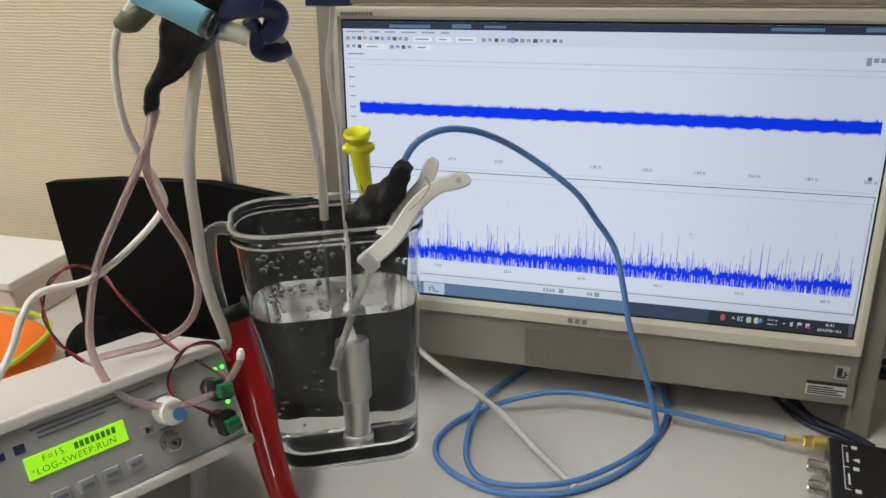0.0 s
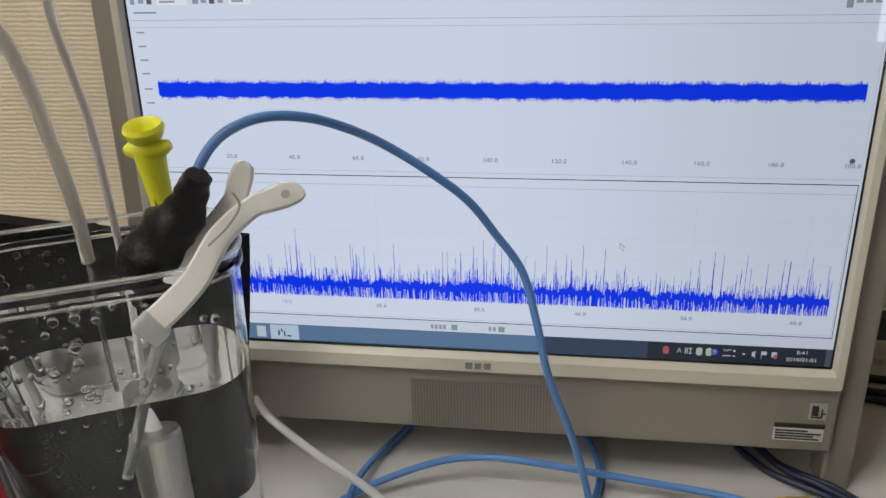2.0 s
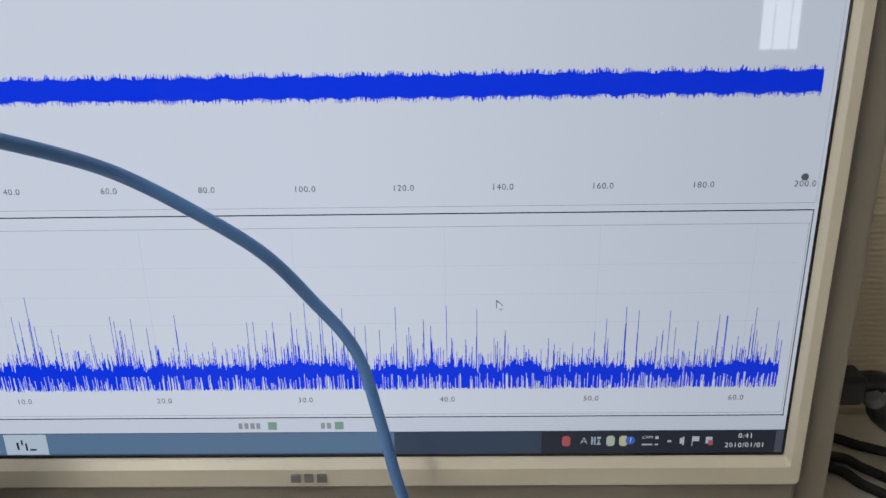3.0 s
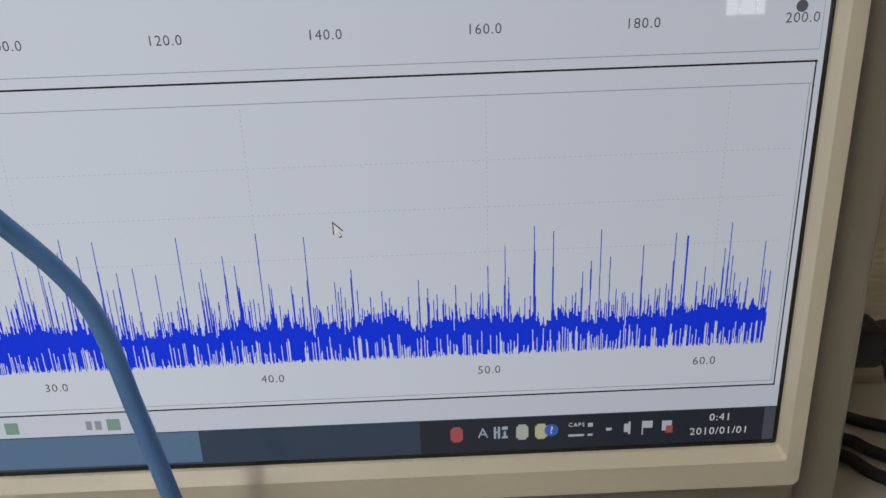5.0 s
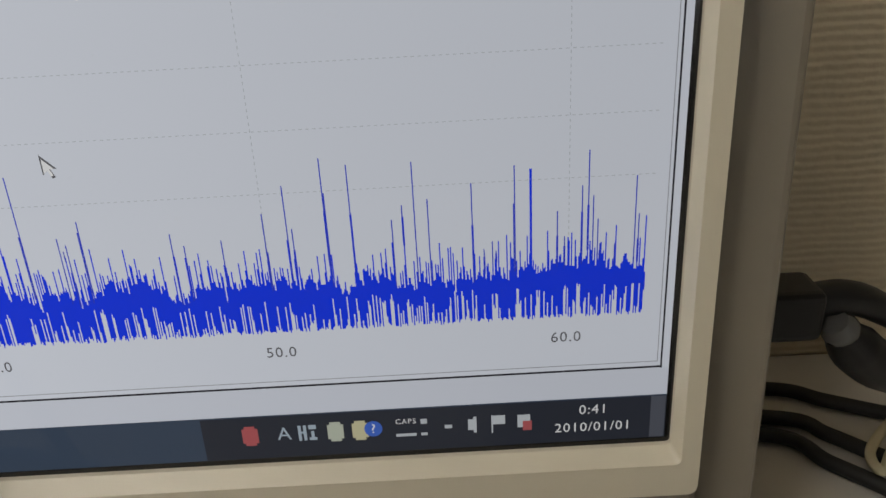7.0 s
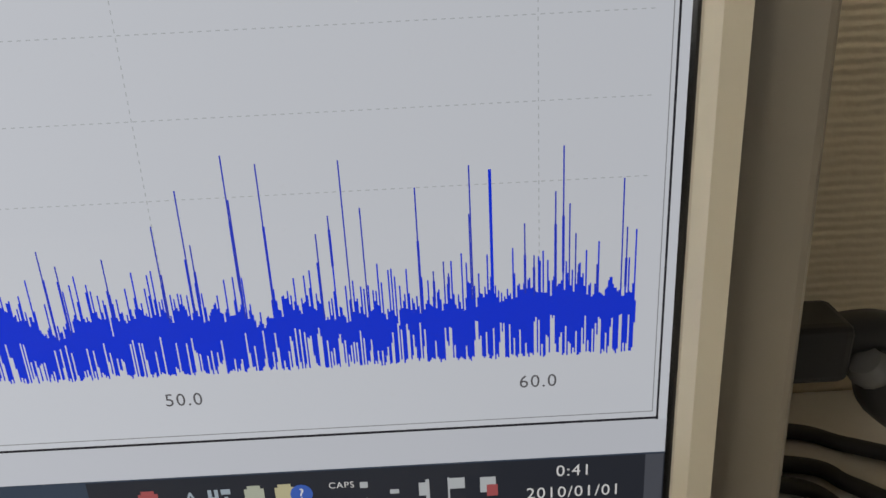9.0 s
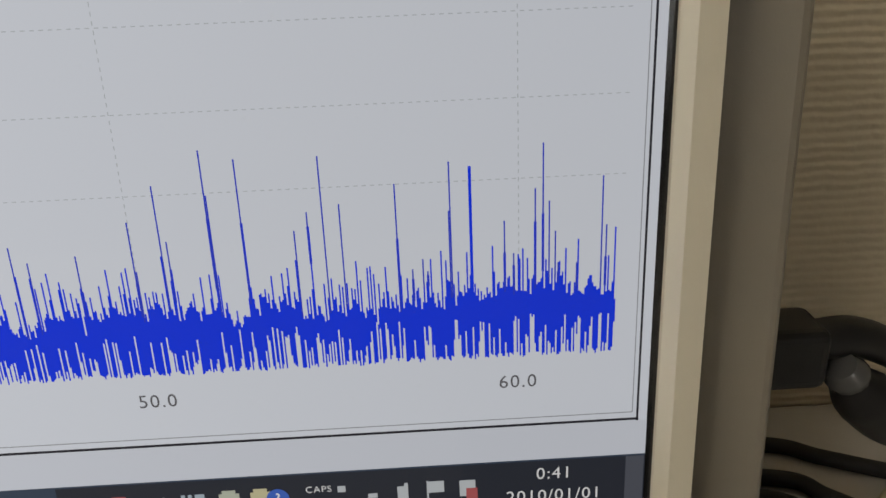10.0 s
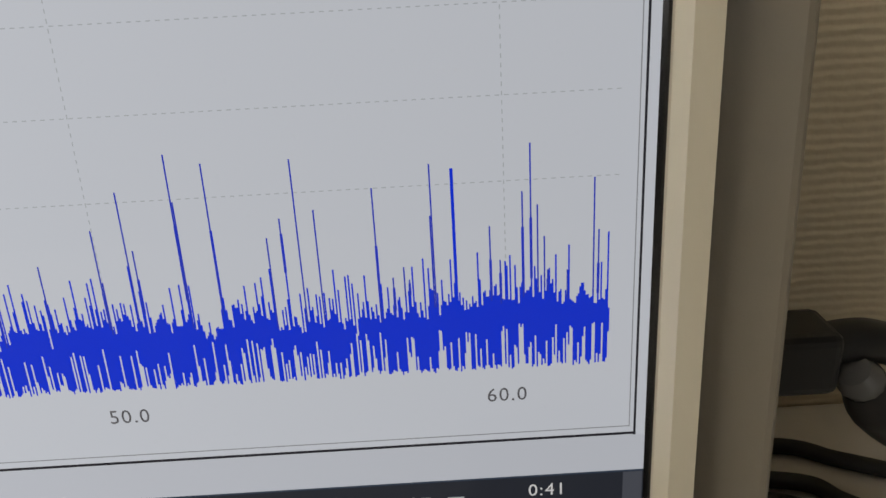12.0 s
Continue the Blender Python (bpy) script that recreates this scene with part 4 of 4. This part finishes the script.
part("felt_panel", bm, BLACK_CLOTH, board)
ob = part("felt_fold", bm_sweep([(-0.6506, -0.1215, 0.0040), (-0.6690, -0.1433, 0.0598), (-0.6820, -0.1510, 0.0903), (-0.6786, -0.1432, 0.1137)], [0.040, 0.040, 0.030, 0.008], 16, 6, flat=0.5), BLACK_CLOTH, board, "slack fold of black felt", smooth=True)

# ---- left of the generator ----
bag = thing("orange_bag", (-0.93, -0.140, 0), "bright orange cloth pouch with lime green piping lying on the desk", "pouch")
bm = bmesh.new()
bmesh.ops.create_uvsphere(bm, u_segments=40, v_segments=20, radius=1)
for v in bm.verts:
    x, y, z = v.co
    f = 1 / max(1e-6, (abs(x) ** 3 + abs(y) ** 3 + abs(z) ** 2.2) ** (1 / 2.8)) if v.co.length else 1
    v.co = Vector((x * f * 0.135, y * f * 0.085, z * f * 0.034))
    v.co += Vector((0, 0, 1)) * 0.005 * noise.noise(v.co * 18)
bm.transform(pose(-0.930, -0.140, 0.033, 0, 3, 10))
part("pouch", bm, ORANGE, bag, smooth=True)
pipe = [pose(-0.930, -0.135, 0.046, 0, 3, 10) @ Vector((0.130 * math.copysign(abs(math.cos(a)) ** 0.66, math.cos(a)), 0.080 * math.copysign(abs(math.sin(a)) ** 0.66, math.sin(a)), 0.008)) for a in np.linspace(-0.5, math.pi + 0.4, 21)]
part("piping", bm_sweep(pipe, 0.0026, 8, 4), LIME, bag, "lime green piping", smooth=True)

box = thing("white_carton", (-1.2, 0.09, 0), "flat white cardboard carton lying by the wall", "carton")
part("tray", bm_box((-1.52, -0.005, 0.0), (-0.93, 0.125, 0.050), None, 0.003), CARTON, box)
part("lid", bm_box((-1.523, -0.009, 0.0505), (-0.927, 0.128, 0.062), None, 0.002), PAPER, box, "white lid")
part("tray_print", bm_box((-1.20, 0.005, 0.0622), (-1.12, 0.050, 0.0630)), PRINT_GREY, box)

# ---- ring stand with its bundle of tubes ----
stand = thing("ring_stand", (-0.5702, -0.0308, 0.0000), "steel ring stand rod rising behind the black board", "stand")
part("base_plate", bm_box((-0.6552, -0.0220, 0.0000), (-0.5047, 0.1020, 0.0100), None, 0.003), HOUSING_DARK, stand)
part("rod", bm_sweep([(-0.5585, -0.0830, 0.0100), (-0.5585, -0.0850, 0.2900), (-0.5585, -0.0870, 0.5800)], 0.0068, 16, 2), STEEL, stand, "worn steel rod", smooth=True)
part("arm_rod", bm_sweep([(-0.5721, -0.0785, 0.4481), (-0.5403, -0.1435, 0.4417), (-0.4936, -0.2246, 0.4323), (-0.4100, -0.2016, 0.4311), (-0.3726, -0.1880, 0.4313)], 0.0045, 12, 6), STEEL, stand, "thin clamp arm", smooth=True)

ob = part("tape_wrap", bm_sweep([(-0.5187, -0.2351, 0.3342), (-0.5168, -0.2345, 0.3428), (-0.5127, -0.2320, 0.3545), (-0.5027, -0.2267, 0.3684), (-0.4926, -0.2218, 0.3843), (-0.4832, -0.2194, 0.4012), (-0.4740, -0.2145, 0.4212), (-0.4674, -0.2116, 0.4400)],
                                   [0.0035, 0.0046, 0.0056, 0.0096, 0.0160, 0.0205, 0.0205, 0.016], 18, 8), TAPE, smooth=True)
for v in ob.data.vertices:
    v.co += v.normal * (noise.noise(v.co * 70) * 0.0035 + noise.noise(v.co * 230) * 0.0009)
tagged(ob, "lumpy bundle wrapped in black tape, hanging from the stand", "taped bundle")

sleeve = thing("blue_sleeve", (-0.4805, -0.2422, 0.4059), "pale blue plastic tube sleeve with a frosted end", "tube sleeve")
part("sleeve", bm_tube([(-0.5066, -0.2451, 0.4175), (-0.4833, -0.2428, 0.4072), (-0.4679, -0.2358, 0.3971)], 0.0092, 0.0015, 20, 4), PALE_BLUE, sleeve, smooth=True)
part("sleeve_end", bm_tube([(-0.4677, -0.2358, 0.3970), (-0.4644, -0.2352, 0.3955), (-0.4627, -0.2349, 0.3947)], 0.0094, 0.0018, 20, 3), FROSTED, sleeve, "frosted end", smooth=True)
ob = part("frosted_connector", bm_tube([(-0.4654, -0.2240, 0.3913), (-0.4570, -0.2176, 0.3883), (-0.4496, -0.2131, 0.3850)], 0.0065, 0.002, 18, 3), FROSTED, smooth=True)
tagged(ob, "short frosted tube connector in the bundle", "connector")
ob = part("olive_clip", bm_sweep([(-0.5262, -0.2470, 0.3952), (-0.5181, -0.2427, 0.3982), (-0.5071, -0.2369, 0.4069)], [0.004, 0.0085, 0.007], 12, 5), OLIVE, smooth=True)
tagged(ob, "dark olive plastic clip on the bundle", "clip")

clamp = thing("blue_clamp", (-0.4392, -0.1976, 0.3880), "dark navy plastic spring clamp on the hanging tubes", "clamp", "spring clamps")
part("jaw", bm_sweep([(-0.4744, -0.2191, 0.3984), (-0.4571, -0.2158, 0.4055), (-0.4417, -0.2075, 0.4044)], [0.0095, 0.010, 0.0085], 14, 6, flat=0.8), NAVY, clamp, smooth=True)
part("grip", bm_sweep([(-0.4497, -0.2103, 0.3965), (-0.4474, -0.2052, 0.3870), (-0.4485, -0.2037, 0.3760), (-0.4410, -0.1982, 0.3729), (-0.4346, -0.1874, 0.3751)], [0.0055, 0.0055, 0.0058, 0.0066, 0.0060], 14, 8, flat=0.75), NAVY, clamp, "bent navy grip", smooth=True)
part("grip", bm_sweep([(-0.4404, -0.2112, 0.4058), (-0.4334, -0.2016, 0.3995), (-0.4366, -0.2013, 0.3905), (-0.4432, -0.2061, 0.3835)], [0.0075, 0.0078, 0.0080, 0.0055], 14, 8, flat=0.7), NAVY, clamp, "bent navy grip", smooth=True)
part("spring_pin", bm_sweep([(-0.4293, -0.2062, 0.4109), (-0.4200, -0.2027, 0.4121), (-0.4124, -0.1990, 0.4115)], 0.003, 8, 3), OLIVE, clamp)
clamp = thing("blue_clamp", (-0.3975, -0.1960, 0.4084), "dark navy plastic clamp gripping a white tube", "clamp", "spring clamps")
part("grip", bm_sweep([(-0.4109, -0.2034, 0.4096), (-0.3977, -0.1970, 0.4097), (-0.3843, -0.1909, 0.4074)], [0.006, 0.0072, 0.0045], 14, 6, flat=0.7), NAVY, clamp, smooth=True)

# ---- tubes and cables ----
HOSES = (
    ("hose", "milky silicone tube hanging from the clamp into the pitcher", HOSE, 0.0036, 0.0011,
     [(-0.4415, -0.1955, 0.3902), (-0.4370, -0.1897, 0.3774), (-0.4359, -0.1792, 0.3638), (-0.4339, -0.1682, 0.3407), (-0.4326, -0.1590, 0.2983), (-0.4340, -0.1509, 0.2644), (-0.4376, -0.1447, 0.2328)]),
    ("hose", "thin clear tube reaching down to the water in the pitcher", GLASS_ROD, 0.0016, 0.0005,
     [(-0.4376, -0.1447, 0.2333), (-0.4408, -0.1418, 0.1931), (-0.4424, -0.1378, 0.1323)]),
    ("hose", "thin white tube running down into the pitcher's water", CABLE_WHITE, 0.0021, 0.0007,
     [(-0.3931, -0.1967, 0.4268), (-0.4037, -0.1786, 0.3918), (-0.4157, -0.1637, 0.3628), (-0.4194, -0.1528, 0.3367), (-0.4204, -0.1440, 0.3059), (-0.4225, -0.1382, 0.2574), (-0.4219, -0.1379, 0.2113), (-0.4214, -0.1420, 0.1689), (-0.4223, -0.1412, 0.1551)]),
    ("hose", "thick milky silicone tube hanging beside the pitcher", HOSE, 0.0044, 0.0013,
     [(-0.4829, -0.2183, 0.3887), (-0.4877, -0.2180, 0.3696), (-0.4921, -0.2272, 0.3362), (-0.4948, -0.2356, 0.2974), (-0.4972, -0.2334, 0.2575), (-0.4986, -0.2307, 0.2200), (-0.4987, -0.2248, 0.1886), (-0.4983, -0.2178, 0.1658), (-0.4983, -0.2101, 0.1350)]),
    ("hose", "pinkish clear tube looping over the generator to the terminals", PINK_HOSE, 0.0029, 0.0010,
     [(-0.5175, -0.2342, 0.3391), (-0.5148, -0.2556, 0.3126), (-0.5374, -0.2625, 0.2719), (-0.5573, -0.2703, 0.2334), (-0.5578, -0.2882, 0.1984), (-0.5499, -0.3001, 0.1769), (-0.5360, -0.3039, 0.1545), (-0.5191, -0.2985, 0.1412), (-0.4969, -0.2862, 0.1349), (-0.4771, -0.2661, 0.1377), (-0.4697, -0.2547, 0.1470), (-0.4670, -0.2469, 0.1551)]),
    ("hose", "pinkish clear tube hanging down onto the generator", PINK_HOSE, 0.0029, 0.0010,
     [(-0.5157, -0.2331, 0.3383), (-0.5153, -0.2541, 0.3063), (-0.5147, -0.2448, 0.2675), (-0.5092, -0.2330, 0.2346), (-0.5082, -0.2268, 0.2005), (-0.5172, -0.2295, 0.1738), (-0.5390, -0.2355, 0.1562), (-0.5629, -0.2478, 0.1506), (-0.5841, -0.2600, 0.1476)]),
    ("hose", "milky tube lying across the desk from behind the pitcher", HOSE, 0.0030, 0.0010,
     [(-0.4115, -0.0227, 0.0644), (-0.3956, -0.0345, 0.0553), (-0.3582, -0.0547, 0.0435), (-0.3075, -0.0757, 0.0263), (-0.2631, -0.1096, 0.0120), (-0.2289, -0.1387, 0.0045)]),
)
for nm, lab, ma, r, wl, pts in HOSES:
    tagged(part(nm, bm_tube(pts, r, wl, 12, 8), ma, smooth=True), lab, "tube", "loose tubes")
tip = part("tube_tip", bm_sweep([(-0.4670, -0.2469, 0.1551), (-0.4668, -0.2458, 0.1593), (-0.4665, -0.2452, 0.1631)], [0.0030, 0.0032, 0.0016], 10, 4), CABLE_WHITE, smooth=True)
tagged(tip, "frayed white end stuffed in the pinkish tube", "tube end")
ob = part("tube_tip", bm_sweep([(-0.2311, -0.1366, 0.0048), (-0.2276, -0.1403, 0.0045), (-0.2245, -0.1436, 0.0045)], [0.0036, 0.0038, 0.0034], 10, 4), WHITE_PLASTIC, smooth=True)
tagged(ob, "short white sleeve on the end of the milky tube", "tube end")

CABLES = (
    ("white_cable", "white cable drooping from the bundle past the generator", CABLE_WHITE, 0.0026,
     [(-0.4956, -0.2350, 0.4162), (-0.5062, -0.2414, 0.4161), (-0.5185, -0.2459, 0.4021), (-0.5287, -0.2490, 0.3809), (-0.5328, -0.2484, 0.3425), (-0.5304, -0.2425, 0.3123), (-0.5235, -0.2325, 0.2803), (-0.5236, -0.2331, 0.2653), (-0.5375, -0.2472, 0.2453),
      (-0.5606, -0.2740, 0.2238), (-0.5801, -0.3035, 0.2237), (-0.5846, -0.3196, 0.2107), (-0.5842, -0.3336, 0.1942), (-0.5888, -0.3545, 0.1732), (-0.5934, -0.3692, 0.1641)]),
    ("blue_cable", "blue coaxial cable arching from pitcher to a coil on the desk", BLUE_CABLE, 0.0027,
     [(-0.3673, -0.1574, 0.2790), (-0.3671, -0.1514, 0.2826), (-0.3628, -0.1393, 0.2939), (-0.3545, -0.1305, 0.3015), (-0.3406, -0.1196, 0.3055), (-0.3230, -0.1051, 0.3020), (-0.3068, -0.0855, 0.2913), (-0.2908, -0.0595, 0.2741),
      (-0.2660, -0.0507, 0.2549), (-0.2442, -0.0422, 0.2340), (-0.2285, -0.0336, 0.2094), (-0.2108, -0.0316, 0.1823), (-0.2007, -0.0380, 0.1490), (-0.1917, -0.0421, 0.1098), (-0.1766, -0.0425, 0.0688), (-0.1661, -0.0440, 0.0346),
      (-0.1601, -0.0497, 0.0030), (-0.1735, -0.0870, 0.0030), (-0.2002, -0.1246, 0.0030), (-0.2379, -0.1528, 0.0030), (-0.2926, -0.1634, 0.0030), (-0.3385, -0.1433, 0.0030), (-0.3580, -0.1128, 0.0030), (-0.3507, -0.0745, 0.0030),
      (-0.3205, -0.0455, 0.0085), (-0.2740, -0.0255, 0.0180), (-0.2370, -0.0180, 0.0200), (-0.1950, -0.0210, 0.0200), (-0.1165, -0.0245, 0.0125), (-0.0746, -0.0294, 0.0110), (-0.0485, -0.0427, 0.0160)]),
    ("blue_cable", "blue coaxial cable coiled loosely on the desk under the computer", BLUE_CABLE, 0.0027,
     [(-0.2871, 0.0677, 0.0040), (-0.3152, 0.0148, 0.0040), (-0.3316, -0.0420, 0.0085), (-0.3311, -0.1002, 0.0040), (-0.3166, -0.1410, 0.0040), (-0.2870, -0.1595, 0.0085), (-0.2339, -0.1445, 0.0085), (-0.1929, -0.1088, 0.0090), (-0.1644, -0.0607, 0.0060),
      (-0.1511, -0.0152, 0.0050), (-0.1578, 0.0230, 0.0095), (-0.1762, 0.0554, 0.0040)]),
    ("navy_cable", "dark navy cable running out under the computer", NAVY_CABLE, 0.0026, [(-0.0745, 0.1003, 0.0040), (-0.0501, 0.0541, 0.0040), (-0.0344, 0.0217, 0.0040), (-0.019, 0.003, 0.004), (0.004, -0.014, 0.006), (0.0187, -0.0316, 0.0080)]),
    ("navy_cable", "dark navy cable running out under the computer", NAVY_CABLE, 0.0026, [(-0.0594, 0.1002, 0.0040), (-0.0397, 0.0595, 0.0060), (-0.0254, 0.0286, 0.0060), (-0.011, 0.007, 0.006), (0.008, -0.010, 0.008), (0.0239, -0.0286, 0.0100)]),
    ("navy_cable", "dark navy cable running out under the computer", NAVY_CABLE, 0.0026, [(-0.0443, 0.1001, 0.0040), (-0.0299, 0.0562, 0.0040), (-0.018, 0.022, 0.004), (-0.002, 0.008, 0.004), (0.015, -0.006, 0.006), (0.0294, -0.0240, 0.0080)]),
)
for nm, lab, ma, r, pts in CABLES:
    tagged(part(nm, bm_sweep(pts, r, 12, 8), ma, smooth=True), lab, "cable", "cables on the desk")

W1 = [(-0.5823, -0.2759, 0.1529), (-0.5978, -0.2815, 0.1718), (-0.6076, -0.2779, 0.1928), (-0.6084, -0.2685, 0.2097), (-0.5983, -0.2521, 0.2199), (-0.5838, -0.2406, 0.2117), (-0.5627, -0.2472, 0.1969), (-0.5299, -0.2509, 0.1678), (-0.5061, -0.2535, 0.1551), (-0.4783, -0.2545, 0.1436), (-0.4676, -0.2604, 0.1354)]
W2 = [(-0.4802, -0.2419, 0.1487), (-0.4902, -0.2440, 0.1642), (-0.5052, -0.2570, 0.1647), (-0.5116, -0.2716, 0.1513), (-0.5061, -0.2788, 0.1368), (-0.4938, -0.2745, 0.1279), (-0.4731, -0.2673, 0.1157)]
for pts in (W1, W2):
    lead = thing("twin_lead", pts[0], "thin twisted red and black wire pair looping over the generator", "wire", "twin leads")
    path = smooth_path(pts, 8)
    for ma, ph, nm in ((WIRE_RED, 0.0, "red_wire"), (WIRE_BLACK, math.pi, "black_wire")):
        tw = [q + Vector((0.0009 * math.cos(0.45 * i + ph), 0.0004 * math.cos(0.45 * i + ph), 0.0009 * math.sin(0.45 * i + ph))) for i, q in enumerate(path)]
        part(nm, bm_sweep(tw, 0.0008, 7, 1), ma, lead, smooth=True)
ob = part("bare_wire_end", bm_sweep([(-0.5823, -0.2759, 0.1529), (-0.5752, -0.2738, 0.1499), (-0.5682, -0.2728, 0.1477)], [0.0012, 0.0016, 0.0007], 8, 4), NICKEL, smooth=True)
tagged(ob, "stripped tinned wire ends resting on the generator", "wire end")

# ---- black oscilloscope box with its sockets ----
SC = pose(-0.0140, -0.0440, 0, 0, 0, -7)
scope = thing("oscilloscope_box", SC.translation, "small black box oscilloscope with coaxial sockets on the desk", "oscilloscope")
part("case", bm_box((0.0, -0.150, 0.003), (0.125, 0.0, 0.0255), SC, 0.002), BLACK_PLASTIC, scope, "matt black case")
for x, y in ((0.012, -0.012), (0.113, -0.012), (0.012, -0.138), (0.113, -0.138)):
    part("foot", bm_lathe([(0.005, 0), (0.005, 0.0032)], SC @ pose(x, y, 0), 12), RUBBER, scope)
PRINT_WHITE = mat("white_print", (0.7, 0.7, 0.7), 0.5, vary=0.03)
for x0, y0, x1, y1 in ((0.0105, -0.072, 0.0112, -0.010), (0.0112, -0.0105, 0.0150, -0.0098), (0.0112, -0.0415, 0.0150, -0.0408), (0.0112, -0.0720, 0.0150, -0.0713), (0.0180, -0.013, 0.0225, -0.0085), (0.0180, -0.044, 0.0225, -0.0395),
                       (0.0180, -0.0745, 0.0225, -0.070), (0.0135, -0.034, 0.0150, -0.020), (0.0135, -0.065, 0.0150, -0.050)):
    part("case_print", bm_box((x0, y0, 0.0255), (x1, y1, 0.0258), SC), PRINT_WHITE, scope)
bm = bmesh.new()
bm.faces.new([bm.verts.new(SC @ Vector(q)) for q in ((0.0175, -0.0295, 0.0259), (0.0235, -0.0265, 0.0259), (0.0235, -0.0325, 0.0259))])
part("warning_mark", bm, PRINT_WHITE, scope)
for y in (-0.034, -0.064, -0.094):
    m = SC @ pose(0, y, 0.0150, 0, -90, 0)
    jack = part("socket", bm_lathe([(0.0078, 0), (0.0078, 0.003), (0.0058, 0.0034), (0.0058, 0.0150), (0.0050, 0.0155), (0.0042, 0.012)], m, 24), NICKEL, scope, "nickel coaxial socket")
    part("lug", bm_sweep([m @ Vector((0, -0.0075, 0.010)), m @ Vector((0, 0, 0.010)), m @ Vector((0, 0.0075, 0.010))], 0.0012, 8, 1), NICKEL, jack)
m = Matrix.Translation((-0.0485, -0.0427, 0.0160)) @ Vector((1, 0.03, 0)).to_track_quat("Z", "Y").to_matrix().to_4x4()
conn = thing("gold_connector", (-0.0485, -0.0427, 0.0160), "gold plated coaxial connector joining the blue cable to the box", "connector")
part("ferrule", bm_lathe([(0.0026, 0), (0.0034, 0.0005), (0.0034, 0.010), (0.0026, 0.0105)], m, 18), GOLD, conn)
part("neck", bm_lathe([(0.0024, 0.0105), (0.0024, 0.016)], m, 16), GOLD, conn)
part("nut", bm_lathe([(0.0052, 0.016), (0.0056, 0.0165), (0.0056, 0.0225), (0.0052, 0.023)], m, 6), GOLD, conn, "hexagonal gold nut")
part("adapter_barrel", bm_lathe([(0.0044, 0.023), (0.0062, 0.0236), (0.0062, 0.0345), (0.0070, 0.035), (0.0070, 0.038)], m, 24), GOLD, conn)

# ---- behind the computer ----
plug = thing("power_plug", (0.062, 0.05, 0.12), "black moulded plug and cord hanging behind the computer", "plug")
part("plug_body", bm_box((0.034, 0.042, 0.101), (0.064, 0.060, 0.119), None, 0.003, 3), RUBBER, plug)
part("cord", bm_sweep([(0.0630, 0.0510, 0.1120), (0.0730, 0.0520, 0.1120), (0.0870, 0.0550, 0.1060), (0.1070, 0.0600, 0.0900), (0.1470, 0.0700, 0.0450), (0.2070, 0.0800, 0.0035), (0.2670, 0.0800, 0.0035)], [0.006, 0.006, 0.0055, 0.0045, 0.0035, 0.0035, 0.0035], 12, 6), RUBBER, plug, smooth=True)
conn = thing("black_connector", (0.07, 0.052, 0.105), "black cable connector with a pale ring, hanging behind the computer", "connector")
part("shell", bm_sweep([(0.0715, 0.0460, 0.1020), (0.0780, 0.0480, 0.0950), (0.0880, 0.0500, 0.0860), (0.1050, 0.0550, 0.0740)], [0.0055, 0.0085, 0.0085, 0.006], 14, 6), RUBBER, conn, smooth=True)
part("ring", bm_sweep([(0.0685, 0.0455, 0.1065), (0.0710, 0.0460, 0.1035), (0.0725, 0.0465, 0.1010)], [0.0045, 0.0062, 0.0055], 14, 4), mat("pale_ring", (0.10, 0.10, 0.10), 0.25, vary=0.05), conn, "pale metal ring", smooth=True)
part("tail", bm_sweep([(0.1050, 0.0550, 0.0740), (0.1400, 0.0620, 0.0400), (0.1800, 0.0700, 0.0035), (0.2300, 0.0600, 0.0035)], 0.0035, 10, 6), RUBBER, conn, smooth=True)
for pts in (((0.0200, 0.1510, 0.0040), (0.1000, 0.1480, 0.0040), (0.1250, 0.1360, 0.0040), (0.1550, 0.1210, 0.0040), (0.2400, 0.0830, 0.0040)),
            ((0.0200, 0.1350, 0.0040), (0.0980, 0.1250, 0.0040), (0.1150, 0.1110, 0.0040), (0.1400, 0.0870, 0.0040), (0.2000, 0.0430, 0.0040)),
            ((0.0200, 0.1230, 0.0040), (0.0900, 0.1130, 0.0040), (0.1060, 0.0940, 0.0040), (0.1220, 0.0770, 0.0040), (0.1700, 0.0230, 0.0040))):
    tagged(part("black_cable", bm_sweep(pts, 0.0035, 12, 8), RUBBER, smooth=True), "black power cord lying on the desk behind the computer", "cord", "black cords")
ob = part("cream_cord", bm_sweep([(0.2000, 0.1380, 0.0100), (0.1650, 0.1330, 0.0110), (0.1450, 0.1140, 0.0110), (0.1230, 0.0930, 0.0100), (0.1220, 0.0810, 0.0090), (0.1310, 0.0910, 0.0110), (0.1500, 0.1110, 0.0120), (0.2100, 0.1230, 0.0060)], 0.0022, 10, 8), CREAM_CABLE, smooth=True)
tagged(ob, "thin cream cord looped over the black cords", "cord")
